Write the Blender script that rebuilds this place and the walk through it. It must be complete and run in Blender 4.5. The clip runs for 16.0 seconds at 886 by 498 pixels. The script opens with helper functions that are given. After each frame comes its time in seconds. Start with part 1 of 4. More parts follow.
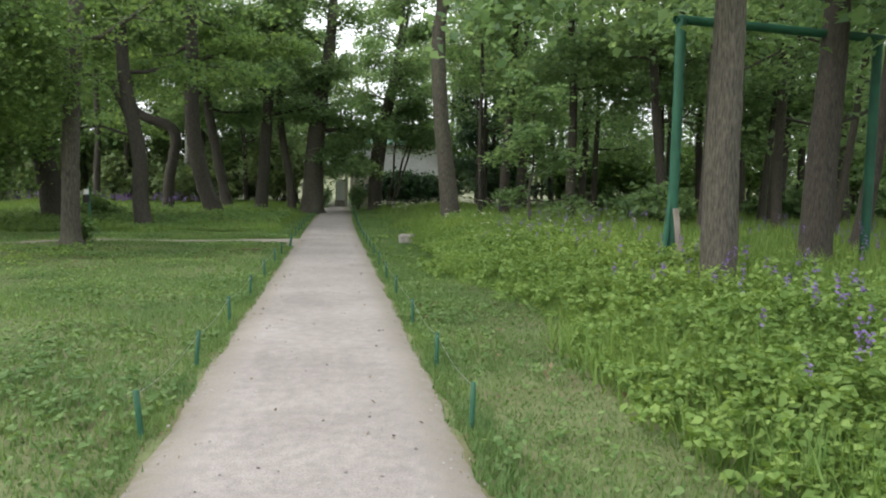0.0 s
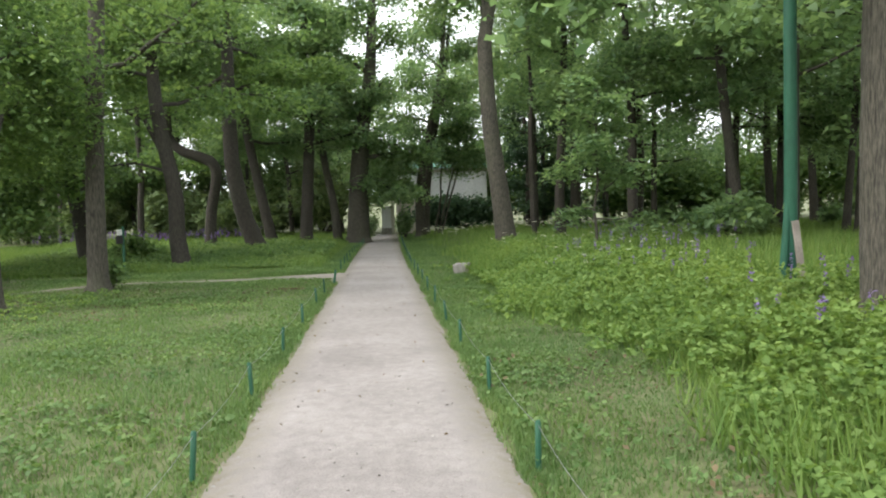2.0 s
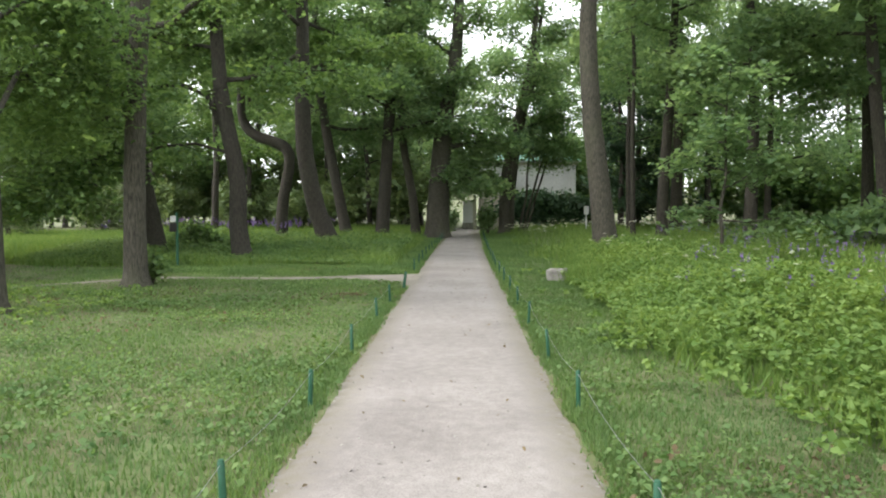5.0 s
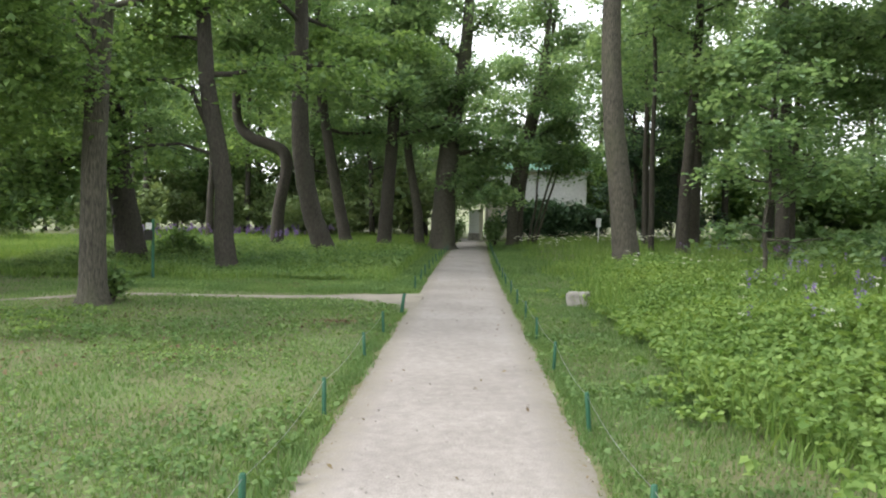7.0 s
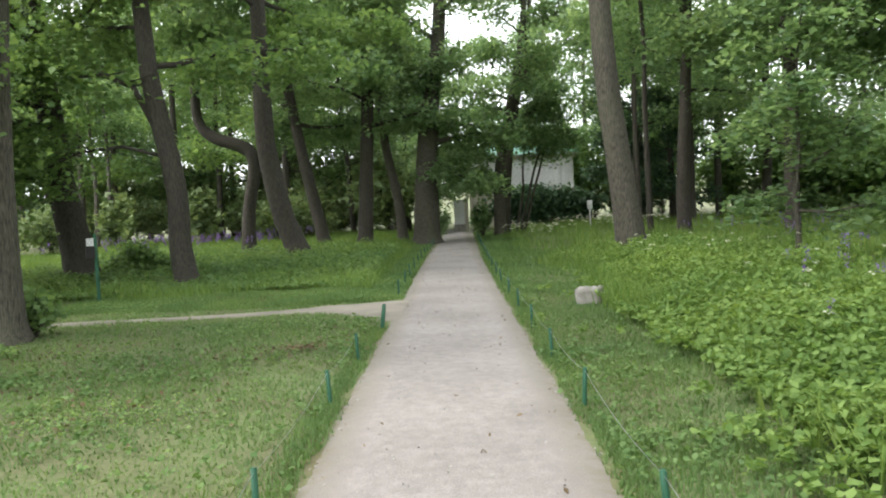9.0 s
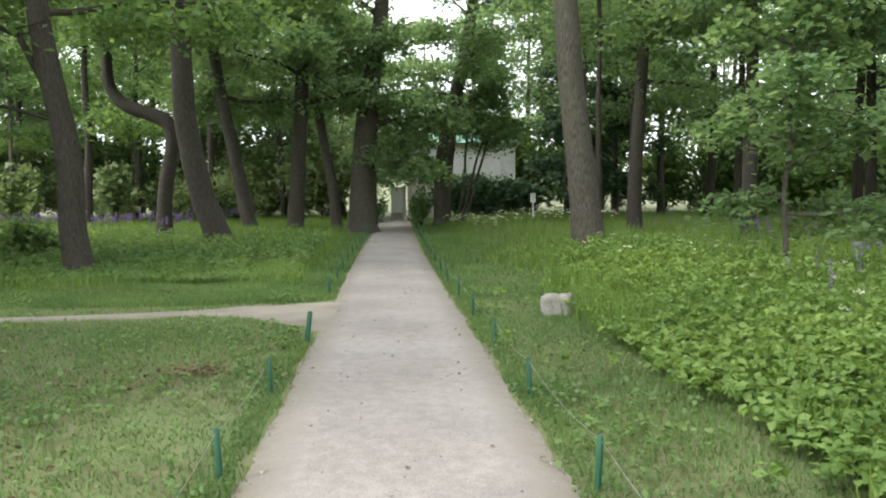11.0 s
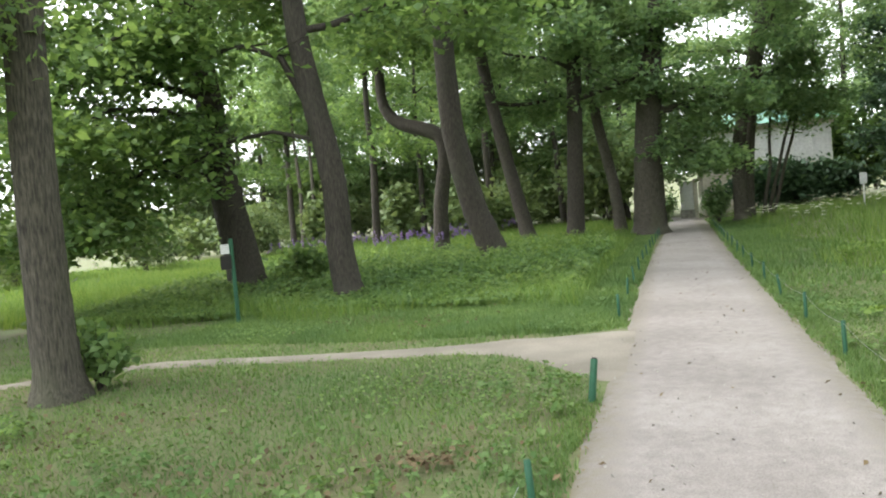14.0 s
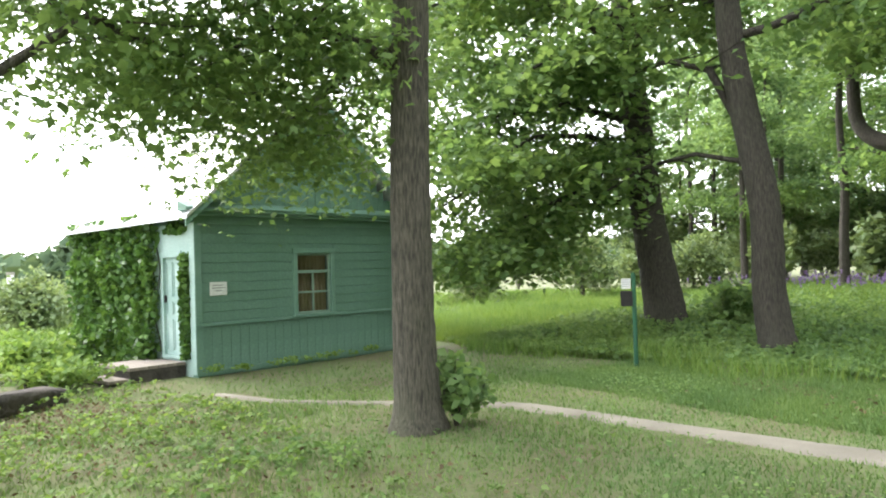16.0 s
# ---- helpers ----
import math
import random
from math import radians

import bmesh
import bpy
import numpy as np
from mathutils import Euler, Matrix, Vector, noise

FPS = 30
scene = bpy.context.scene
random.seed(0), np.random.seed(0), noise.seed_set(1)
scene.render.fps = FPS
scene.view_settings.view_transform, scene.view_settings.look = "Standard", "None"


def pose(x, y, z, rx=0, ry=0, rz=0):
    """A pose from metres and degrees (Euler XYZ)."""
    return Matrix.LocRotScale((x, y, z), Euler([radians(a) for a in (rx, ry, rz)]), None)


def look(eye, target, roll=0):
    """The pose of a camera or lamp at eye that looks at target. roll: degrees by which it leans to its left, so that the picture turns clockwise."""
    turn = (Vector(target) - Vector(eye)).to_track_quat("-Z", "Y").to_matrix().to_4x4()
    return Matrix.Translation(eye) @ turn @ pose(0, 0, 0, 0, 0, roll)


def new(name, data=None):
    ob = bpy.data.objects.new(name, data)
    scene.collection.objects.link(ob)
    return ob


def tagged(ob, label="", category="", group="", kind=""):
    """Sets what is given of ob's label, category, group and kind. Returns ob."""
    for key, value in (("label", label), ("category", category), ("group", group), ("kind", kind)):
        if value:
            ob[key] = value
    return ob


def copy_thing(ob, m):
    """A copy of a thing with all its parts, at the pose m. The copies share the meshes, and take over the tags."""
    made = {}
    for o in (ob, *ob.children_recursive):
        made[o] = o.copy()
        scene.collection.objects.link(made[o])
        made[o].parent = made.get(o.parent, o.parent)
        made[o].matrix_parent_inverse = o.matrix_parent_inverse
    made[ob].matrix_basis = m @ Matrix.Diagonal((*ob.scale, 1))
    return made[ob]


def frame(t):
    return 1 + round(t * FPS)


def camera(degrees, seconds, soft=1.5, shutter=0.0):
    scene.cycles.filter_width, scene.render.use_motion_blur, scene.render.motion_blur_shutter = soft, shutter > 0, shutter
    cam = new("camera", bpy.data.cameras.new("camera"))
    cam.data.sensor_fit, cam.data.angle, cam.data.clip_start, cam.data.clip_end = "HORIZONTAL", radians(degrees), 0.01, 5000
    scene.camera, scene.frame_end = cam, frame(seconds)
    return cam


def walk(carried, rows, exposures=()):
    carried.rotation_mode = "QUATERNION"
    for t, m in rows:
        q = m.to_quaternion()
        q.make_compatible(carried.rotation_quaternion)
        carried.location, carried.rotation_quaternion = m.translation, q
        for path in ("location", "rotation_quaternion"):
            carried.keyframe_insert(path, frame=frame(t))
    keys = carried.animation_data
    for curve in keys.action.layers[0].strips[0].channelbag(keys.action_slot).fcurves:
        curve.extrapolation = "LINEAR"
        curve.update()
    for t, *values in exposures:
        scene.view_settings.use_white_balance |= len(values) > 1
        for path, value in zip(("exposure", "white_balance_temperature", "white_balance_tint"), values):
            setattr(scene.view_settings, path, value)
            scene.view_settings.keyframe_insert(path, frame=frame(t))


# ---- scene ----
cam = camera(62.7, 16.0, soft=2.0)
PATH = [
    (0, (0.134, 0.551, 1.586), (0.431, 2.522, 1.421), 1.1),
    (0.5, (0.174, 1.066, 1.591), (0.402, 3.047, 1.439), -0.9),
    (1, (0.144, 1.586, 1.594), (0.364, 3.574, 1.585), -2.0),
    (1.5, (0.134, 2.07, 1.58), (0.371, 4.055, 1.561), -1.9),
    (2, (0.144, 2.62, 1.585), (0.312, 4.611, 1.485), -1.7),
    (2.5, (0.085, 3.149, 1.592), (0.221, 5.144, 1.548), -1.8),
    (3, (0.129, 3.641, 1.583), (0.243, 5.637, 1.542), -3.0),
    (3.5, (0.098, 4.15, 1.554), (0.161, 6.148, 1.483), -1.5),
    (4, (0.109, 4.629, 1.55), (0.15, 6.626, 1.438), -1.0),
    (4.5, (0.155, 5.12, 1.575), (0.187, 7.118, 1.484), -0.2),
    (5, (0.14, 5.631, 1.56), (0.089, 7.627, 1.449), 0.0),
    (7.5, (0.054, 8.114, 1.636), (-0.008, 10.111, 1.552), 1.1),
    (8, (0.031, 8.606, 1.617), (-0.002, 10.603, 1.534), 0.3),
    (8.5, (0.057, 9.161, 1.623), (0.018, 11.158, 1.528), -1.9),
    (9, (0.055, 9.717, 1.626), (0.027, 11.714, 1.516), -2.8),
    (11.5, (-0.154, 12.148, 1.603), (0.029, 14.134, 1.456), 0.2),
    (12, (-0.222, 12.561, 1.589), (-0.035, 14.548, 1.468), 0.4),
    (12.5, (-0.266, 12.964, 1.608), (-0.326, 14.961, 1.519), 0.0),
    (13, (-0.334, 13.403, 1.609), (-0.576, 15.388, 1.566), -2.2),
    (13.5, (-0.292, 13.826, 1.563), (-0.78, 15.766, 1.535), -4.5),
    (14, (-0.302, 14.268, 1.538), (-0.908, 16.172, 1.444), -5.2),
    (14.5, (-0.399, 14.701, 1.61), (-1.284, 16.494, 1.581), -4.8),
    (15, (-0.339, 15.106, 1.6), (-1.554, 16.693, 1.677), -4.6),
    (15.5, (-0.348, 15.517, 1.589), (-1.803, 16.889, 1.61), -4.7),
    (16, (-0.361, 15.856, 1.604), (-1.947, 17.074, 1.66), -1.9),
]
walk(cam, [(t, look(eye, target, roll)) for t, eye, target, roll in PATH],
     exposures=[(0.0, 0.44), (1.0, 0.42), (2.0, 0.68), (5.0, 0.8), (9.0, 0.94), (12.5, 1.04), (14.0, 1.24), (15.0, 1.43), (16.0, 1.56)])

# ---- world and light: a bright overcast summer day ----
SUN_ELEV, SUN_ROT = 44.0, 255.0
world = bpy.data.worlds.new("overcast_sky")
scene.world = world
world.use_nodes = True
wn, wl = world.node_tree.nodes, world.node_tree.links
wn.clear()
sky = wn.new("ShaderNodeTexSky")
sky.sky_type, sky.sun_disc = "NISHITA", False
sky.sun_elevation, sky.sun_rotation = radians(SUN_ELEV), radians(SUN_ROT)
sky.dust_density, sky.air_density = 4.0, 1.0
cloud = wn.new("ShaderNodeMix")
cloud.data_type = "RGBA"
cloud.inputs[0].default_value = 0.8
cloud.inputs[7].default_value = (12.9, 13.2, 13.8, 1)
bg = wn.new("ShaderNodeBackground")
bg.inputs[1].default_value = 0.15
wout = wn.new("ShaderNodeOutputWorld")
wl.new(sky.outputs[0], cloud.inputs[6])
wl.new(cloud.outputs[2], bg.inputs[0])
wl.new(bg.outputs[0], wout.inputs[0])
sun = new("sun", bpy.data.lights.new("sun", "SUN"))
sun.data.energy, sun.data.angle, sun.data.color = 1.5, radians(18), (1.0, 0.96, 0.9)
sun.matrix_world = pose(0, 0, 30, 90 - SUN_ELEV, 0, 180 - SUN_ROT)


# ---- materials ----
def material(name, rough=0.8, metal=0.0):
    m = bpy.data.materials.new(name)
    m.use_nodes = True
    n = m.node_tree.nodes
    b = n["Principled BSDF"]
    b.inputs["Roughness"].default_value, b.inputs["Metallic"].default_value = rough, metal
    return m, n, m.node_tree.links, b


def noise_node(n, l, scale, detail=4.0, stretch=(1, 1, 1)):
    tc, mp, t = n.new("ShaderNodeTexCoord"), n.new("ShaderNodeMapping"), n.new("ShaderNodeTexNoise")
    mp.inputs["Scale"].default_value = stretch
    t.inputs["Scale"].default_value, t.inputs["Detail"].default_value = scale, detail
    l.new(tc.outputs["Object"], mp.inputs[0])
    l.new(mp.outputs[0], t.inputs["Vector"])
    return t.outputs[0]


def ramp(n, l, fac, stops):
    r = n.new("ShaderNodeValToRGB")
    e = r.color_ramp.elements
    while len(e) < len(stops):
        e.new(0.5)
    for k, (p, c) in zip(e, stops):
        k.position, k.color = p, (*c, 1)
    l.new(fac, r.inputs[0])
    return r.outputs[0]


def mix(n, l, a, b, fac, mode="MIX"):
    m = n.new("ShaderNodeMix")
    m.data_type, m.blend_type = "RGBA", mode
    for sock, v in ((m.inputs[0], fac), (m.inputs[6], a), (m.inputs[7], b)):
        if hasattr(v, "links"):
            l.new(v, sock)
        elif isinstance(v, tuple):
            sock.default_value = (*v, 1)
        else:
            sock.default_value = v
    return m.outputs[2]


def bump(n, l, b, height, strength, dist=0.02):
    k = n.new("ShaderNodeBump")
    k.inputs["Strength"].default_value, k.inputs["Distance"].default_value = strength, dist
    l.new(height, k.inputs["Height"])
    l.new(k.outputs[0], b.inputs["Normal"])


def grained(name, dark, light, scale, fine, rough=0.8, stretch=(1, 1, 1), strength=0.4, dist=0.01, metal=0.0):
    """Two scales of colour variation with fine relief."""
    m, n, l, b = material(name, rough, metal)
    big = noise_node(n, l, scale, 5, stretch)
    small = noise_node(n, l, fine, 6, stretch)
    c1 = ramp(n, l, big, ((0.3, dark), (0.7, light)))
    c2 = ramp(n, l, small, ((0.25, (0.55, 0.55, 0.55)), (0.75, (1.0, 1.0, 1.0))))
    l.new(mix(n, l, c1, c2, 0.6, "MULTIPLY"), b.inputs["Base Color"])
    bump(n, l, b, small, strength, dist)
    return m


def foliage(name, dark, light, glow=0.35, rough=0.55, patch=0.25):
    """Leaves and blades: colour differs from leaf to leaf and from patch to patch, light shines through."""
    m, n, l, b = material(name, rough)
    geo = n.new("ShaderNodeNewGeometry")
    each = ramp(n, l, geo.outputs["Random Per Island"], ((0.0, dark), (1.0, light)))
    big = noise_node(n, l, patch, 3)
    tint = ramp(n, l, big, ((0.3, (0.72, 0.8, 0.75)), (0.7, (1.15, 1.1, 0.95))))
    col = mix(n, l, each, tint, 1.0, "MULTIPLY")
    l.new(col, b.inputs["Base Color"])
    b.inputs["Specular IOR Level"].default_value = 0.35
    tr, ms = n.new("ShaderNodeBsdfTranslucent"), n.new("ShaderNodeMixShader")
    warm = mix(n, l, col, (1.35, 1.25, 0.85), 1.0, "MULTIPLY")
    l.new(warm, tr.inputs[0])
    ms.inputs[0].default_value = glow
    l.new(b.outputs[0], ms.inputs[1])
    l.new(tr.outputs[0], ms.inputs[2])
    l.new(ms.outputs[0], n["Material Output"].inputs[0])
    return m


def bark(name, dark, light, moss=(0.1, 0.11, 0.06)):
    """Furrowed bark: long plates between dark cracks, with lichen in patches."""
    m, n, l, b = material(name, 0.95)
    plates = noise_node(n, l, 55, 5, (1, 1, 0.13))
    fine = noise_node(n, l, 60, 4, (1, 1, 0.35))
    wide = noise_node(n, l, 1.1, 3, (1, 1, 0.5))
    c = ramp(n, l, plates, ((0.3, dark), (0.66, light)))
    c = mix(n, l, c, ramp(n, l, fine, ((0.25, (0.6, 0.6, 0.6)), (0.75, (1.1, 1.1, 1.1)))), 0.7, "MULTIPLY")
    patch = ramp(n, l, wide, ((0.52, (0, 0, 0)), (0.75, (0.45, 0.45, 0.45))))
    l.new(mix(n, l, c, moss, patch), b.inputs["Base Color"])
    bump(n, l, b, plates, 1.0, 0.045)
    return m


BARK = bark("bark", (0.026, 0.023, 0.0175), (0.124, 0.113, 0.085))
BARK_DARK = bark("dark_bark", (0.02, 0.017, 0.0135), (0.076, 0.067, 0.051), (0.05, 0.055, 0.035))
BIRCH = grained("birch_bark", (0.25, 0.24, 0.22), (0.7, 0.68, 0.64), 2.0, 9, 0.8, (0.4, 0.4, 2.0), 0.4)
LEAF = foliage("maple_leaf", (0.096, 0.172, 0.068), (0.21, 0.32, 0.126), 0.55)
# lindens, far maples, wood bushes: haze put into the colour, paler and bluer
LEAF_FAR = foliage("hazed_leaf", (0.12, 0.205, 0.108), (0.235, 0.35, 0.195), 0.6)
LEAF_GREY = foliage("orchard_and_lit_leaf", (0.12, 0.18, 0.08), (0.24, 0.31, 0.16), 0.4)
NEEDLE = foliage("fir_needles", (0.04, 0.085, 0.05), (0.08, 0.145, 0.085), 0.3)
HERB = foliage("herb_leaf", (0.105, 0.19, 0.045), (0.235, 0.34, 0.105), 0.45, 0.7)
GRASS = foliage("lawn_grass", (0.074, 0.148, 0.042), (0.172, 0.258, 0.103), 0.4, 0.7, 0.7)
TALL = foliage("meadow_grass", (0.09, 0.175, 0.035), (0.2, 0.29, 0.085), 0.4, 0.7, 0.4)
VINE = foliage("vine_leaf", (0.04, 0.1, 0.025), (0.15, 0.27, 0.07), 0.35, 0.45, 1.2)
BLUE = foliage("violet_petal", (0.13, 0.08, 0.27), (0.24, 0.17, 0.42), 0.3)
WHITE_FL = foliage("white_blossom", (0.6, 0.6, 0.55), (0.8, 0.8, 0.75), 0.3)
FAR_WOOD = foliage("far_wood_leaf", (0.06, 0.1, 0.06), (0.12, 0.17, 0.1), 0.2, 0.9, 0.02)
SOIL = grained("grassy_soil", (0.125, 0.112, 0.055), (0.125, 0.165, 0.058), 0.8, 18, 1.0, strength=0.6, dist=0.03)
GRAVEL, pn, pl, pb = material("sandy_gravel", 0.95)
p1, p2, p3 = noise_node(pn, pl, 0.8, 4), noise_node(pn, pl, 9, 6), noise_node(pn, pl, 120, 3)
pc = ramp(pn, pl, p1, ((0.3, (0.215, 0.195, 0.181)), (0.7, (0.295, 0.271, 0.253))))
pc = mix(pn, pl, pc, ramp(pn, pl, p2, ((0.35, (0.74, 0.73, 0.72)), (0.65, (1.08, 1.07, 1.06)))), 0.5, "MULTIPLY")
pc = mix(pn, pl, pc, ramp(pn, pl, p3, ((0.3, (0.6, 0.58, 0.56)), (0.6, (1.05, 1.05, 1.05)))), 0.8, "MULTIPLY")
# earth and dry grass trodden in along both edges
ptc, psx, pab, pmr = pn.new("ShaderNodeTexCoord"), pn.new("ShaderNodeSeparateXYZ"), pn.new("ShaderNodeMath"), pn.new("ShaderNodeMapRange")
pl.new(ptc.outputs["Object"], psx.inputs[0])
pab.operation = "ABSOLUTE"
pl.new(psx.outputs[0], pab.inputs[0])
pmr.inputs["From Min"].default_value, pmr.inputs["From Max"].default_value = 0.62, 0.98
pl.new(pab.outputs[0], pmr.inputs[0])
pedge = mix(pn, pl, pmr.outputs[0], ramp(pn, pl, p2, ((0.35, (0.25, 0.25, 0.25)), (0.6, (1.0, 1.0, 1.0)))), 0.9, "MULTIPLY")
pc = mix(pn, pl, pc, (0.135, 0.12, 0.078), pedge)
pl.new(pc, pb.inputs["Base Color"])
bump(pn, pl, pb, p2, 0.5, 0.02)
TRAIL = grained("trodden_earth", (0.165, 0.148, 0.118), (0.28, 0.252, 0.208), 1.2, 60, 1.0, strength=0.5)
GREEN_PAINT = grained("faded_green_paint", (0.102, 0.198, 0.146), (0.144, 0.256, 0.194), 1.1, 30, 0.6, (1, 1, 1), 0.15, 0.004)
GREEN_TRIM = grained("green_trim_paint", (0.12, 0.23, 0.175), (0.17, 0.295, 0.225), 2.0, 40, 0.55, strength=0.15)
SASH = grained("sash_paint", (0.16, 0.25, 0.19), (0.24, 0.34, 0.27), 2.0, 40, 0.55, strength=0.15)
PALE_PAINT = grained("pale_door_paint", (0.28, 0.42, 0.38), (0.42, 0.55, 0.5), 2.0, 30, 0.6, strength=0.2)
POST_GREEN = grained("enamel_green", (0.01, 0.07, 0.034), (0.018, 0.105, 0.05), 3, 50, 0.65, strength=0.15)
FRAME_GREEN = grained("dark_frame_paint", (0.006, 0.065, 0.034), (0.012, 0.1, 0.052), 3, 50, 0.7, strength=0.15)
ROOF = grained("weathered_zinc", (0.62, 0.63, 0.64), (0.74, 0.75, 0.76), 0.8, 12, 0.4, strength=0.1, metal=0.3)
ROOF_GREEN = grained("green_sheet_roof", (0.12, 0.32, 0.22), (0.18, 0.42, 0.3), 0.8, 12, 0.5, strength=0.1)
PLASTER = grained("white_plaster", (0.68, 0.68, 0.66), (0.8, 0.8, 0.79), 0.6, 10, 0.8, strength=0.2)
PLINTH = grained("buff_plaster", (0.5, 0.45, 0.36), (0.6, 0.55, 0.45), 0.6, 10, 0.8, strength=0.2)
WOOD = grained("grey_wood", (0.2, 0.17, 0.14), (0.36, 0.31, 0.27), 2.0, 24, 0.85, (1, 8, 1), 0.5)
ROTTEN = grained("rotten_wood", (0.03, 0.026, 0.022), (0.11, 0.095, 0.08), 3.0, 20, 0.95, strength=0.9, dist=0.04)
STONE = grained("pale_stone", (0.2, 0.186, 0.16), (0.36, 0.345, 0.31), 5.0, 40, 0.9, strength=0.7, dist=0.02)
PAPER = grained("white_board", (0.66, 0.66, 0.64), (0.74, 0.74, 0.72), 3, 20, 0.5, strength=0.05)
INK = grained("grey_ink", (0.2, 0.2, 0.2), (0.3, 0.3, 0.3), 3, 20, 0.6, strength=0.05)
DARK = grained("dark_gap", (0.012, 0.011, 0.01), (0.03, 0.027, 0.024), 3, 20, 0.95, strength=0.3)
WIRE = grained("steel_wire", (0.3, 0.3, 0.3), (0.45, 0.45, 0.45), 5, 50, 0.4, strength=0.1, metal=0.8)
CURTAIN = grained("beige_curtain", (0.2, 0.165, 0.085), (0.31, 0.26, 0.14), 3, 30, 0.9, (6, 6, 0.3), 0.4)
GLASS, gn, gl, gb = material("window_glass", 0.03)
gb.inputs["Transmission Weight"].default_value, gb.inputs["IOR"].default_value = 1.0, 1.45
DEAD = foliage("dry_leaf", (0.085, 0.06, 0.035), (0.175, 0.13, 0.078), 0.1, 0.9)


# ---- mesh helpers ----
def link_mesh(name, me, mats, parent=None, label="", kind="", smooth=False):
    for m in mats if isinstance(mats, (list, tuple)) else (mats,):
        me.materials.append(m)
    if smooth:
        me.shade_smooth()
    ob = new(name, me)
    ob.parent = parent
    return tagged(ob, label, "", "", kind)


def part(name, bm, mat, parent, label="", smooth=False):
    me = bpy.data.meshes.new(name)
    bm.to_mesh(me)
    bm.free()
    return link_mesh(name, me, mat, parent, label, "", smooth)


def raw(name, v, f, mat, parent=None, label="", kind="", smooth=False):
    """A mesh object from arrays of vertices and of equal-sided faces."""
    v, f = np.asarray(v, float), np.asarray(f, int)
    me = bpy.data.meshes.new(name)
    k = f.shape[1]
    me.vertices.add(len(v))
    me.vertices.foreach_set("co", v.ravel())
    me.loops.add(f.size)
    me.loops.foreach_set("vertex_index", f.ravel())
    me.polygons.add(len(f))
    me.polygons.foreach_set("loop_start", np.arange(0, f.size, k))
    me.update(calc_edges=True)
    return link_mesh(name, me, mat, parent, label, kind, smooth)


def thing(name, m, label, category, group="", kind=""):
    e = new(name)
    e.empty_display_size = 0.1
    e.matrix_world = m
    return tagged(e, label, category, group, kind)


def box(bm, lo, hi, bevel=0.0):
    """A box from corner to corner, its edges bevelled."""
    lo, hi = Vector(lo), Vector(hi)
    r = bmesh.ops.create_cube(bm, size=1.0)
    for v in r["verts"]:
        v.co = Vector([(lo[i] + hi[i]) / 2 + v.co[i] * (hi[i] - lo[i]) for i in range(3)])
    if bevel:
        edges = list({e for v in r["verts"] for e in v.link_edges})
        bmesh.ops.bevel(bm, geom=edges, offset=bevel, segments=1, affect="EDGES")
    return bm


def boxed(name, lo, hi, mat, parent, bevel=0.004, label=""):
    return part(name, box(bmesh.new(), lo, hi, bevel), mat, parent, label)


def tube(points, sides=8, wob=0.0, seed=0):
    """Vertices and quads of a round limb through points of (x, y, z, radius)."""
    p = np.asarray(points, float)
    rng = np.random.default_rng(seed)
    d = np.gradient(p[:, :3], axis=0)
    d /= np.linalg.norm(d, axis=1)[:, None] + 1e-9
    ref = np.where(np.abs(d[:, 2:3]) > 0.9, [[1.0, 0, 0]], [[0, 0, 1.0]])
    a = np.cross(d, ref)
    a /= np.linalg.norm(a, axis=1)[:, None] + 1e-9
    for i in range(1, len(a)):
        q = a[i - 1] - d[i] * (a[i - 1] @ d[i])
        a[i] = q / (np.linalg.norm(q) + 1e-9)
    b = np.cross(d, a)
    ang = np.linspace(0, 2 * np.pi, sides, endpoint=False)
    lobes = 1 + wob * (np.sin(3 * ang + seed) * 0.6 + np.sin(5 * ang + 2 * seed) * 0.4)
    r = p[:, 3][:, None] * lobes[None] * (1 + wob * 0.5 * rng.standard_normal((len(p), sides)))
    v = p[:, None, :3] + r[..., None] * (np.cos(ang)[None, :, None] * a[:, None] + np.sin(ang)[None, :, None] * b[:, None])
    i, j = np.meshgrid(np.arange(len(p) - 1), np.arange(sides), indexing="ij")
    k = (j + 1) % sides
    f = np.stack([i * sides + j, i * sides + k, (i + 1) * sides + k, (i + 1) * sides + j], -1).reshape(-1, 4)
    return v.reshape(-1, 3), f


def joined(pieces):
    vs, fs, n = [], [], 0
    for v, f in pieces:
        vs.append(v)
        fs.append(np.asarray(f) + n)
        n += len(v)
    return np.concatenate(vs), np.concatenate(fs)


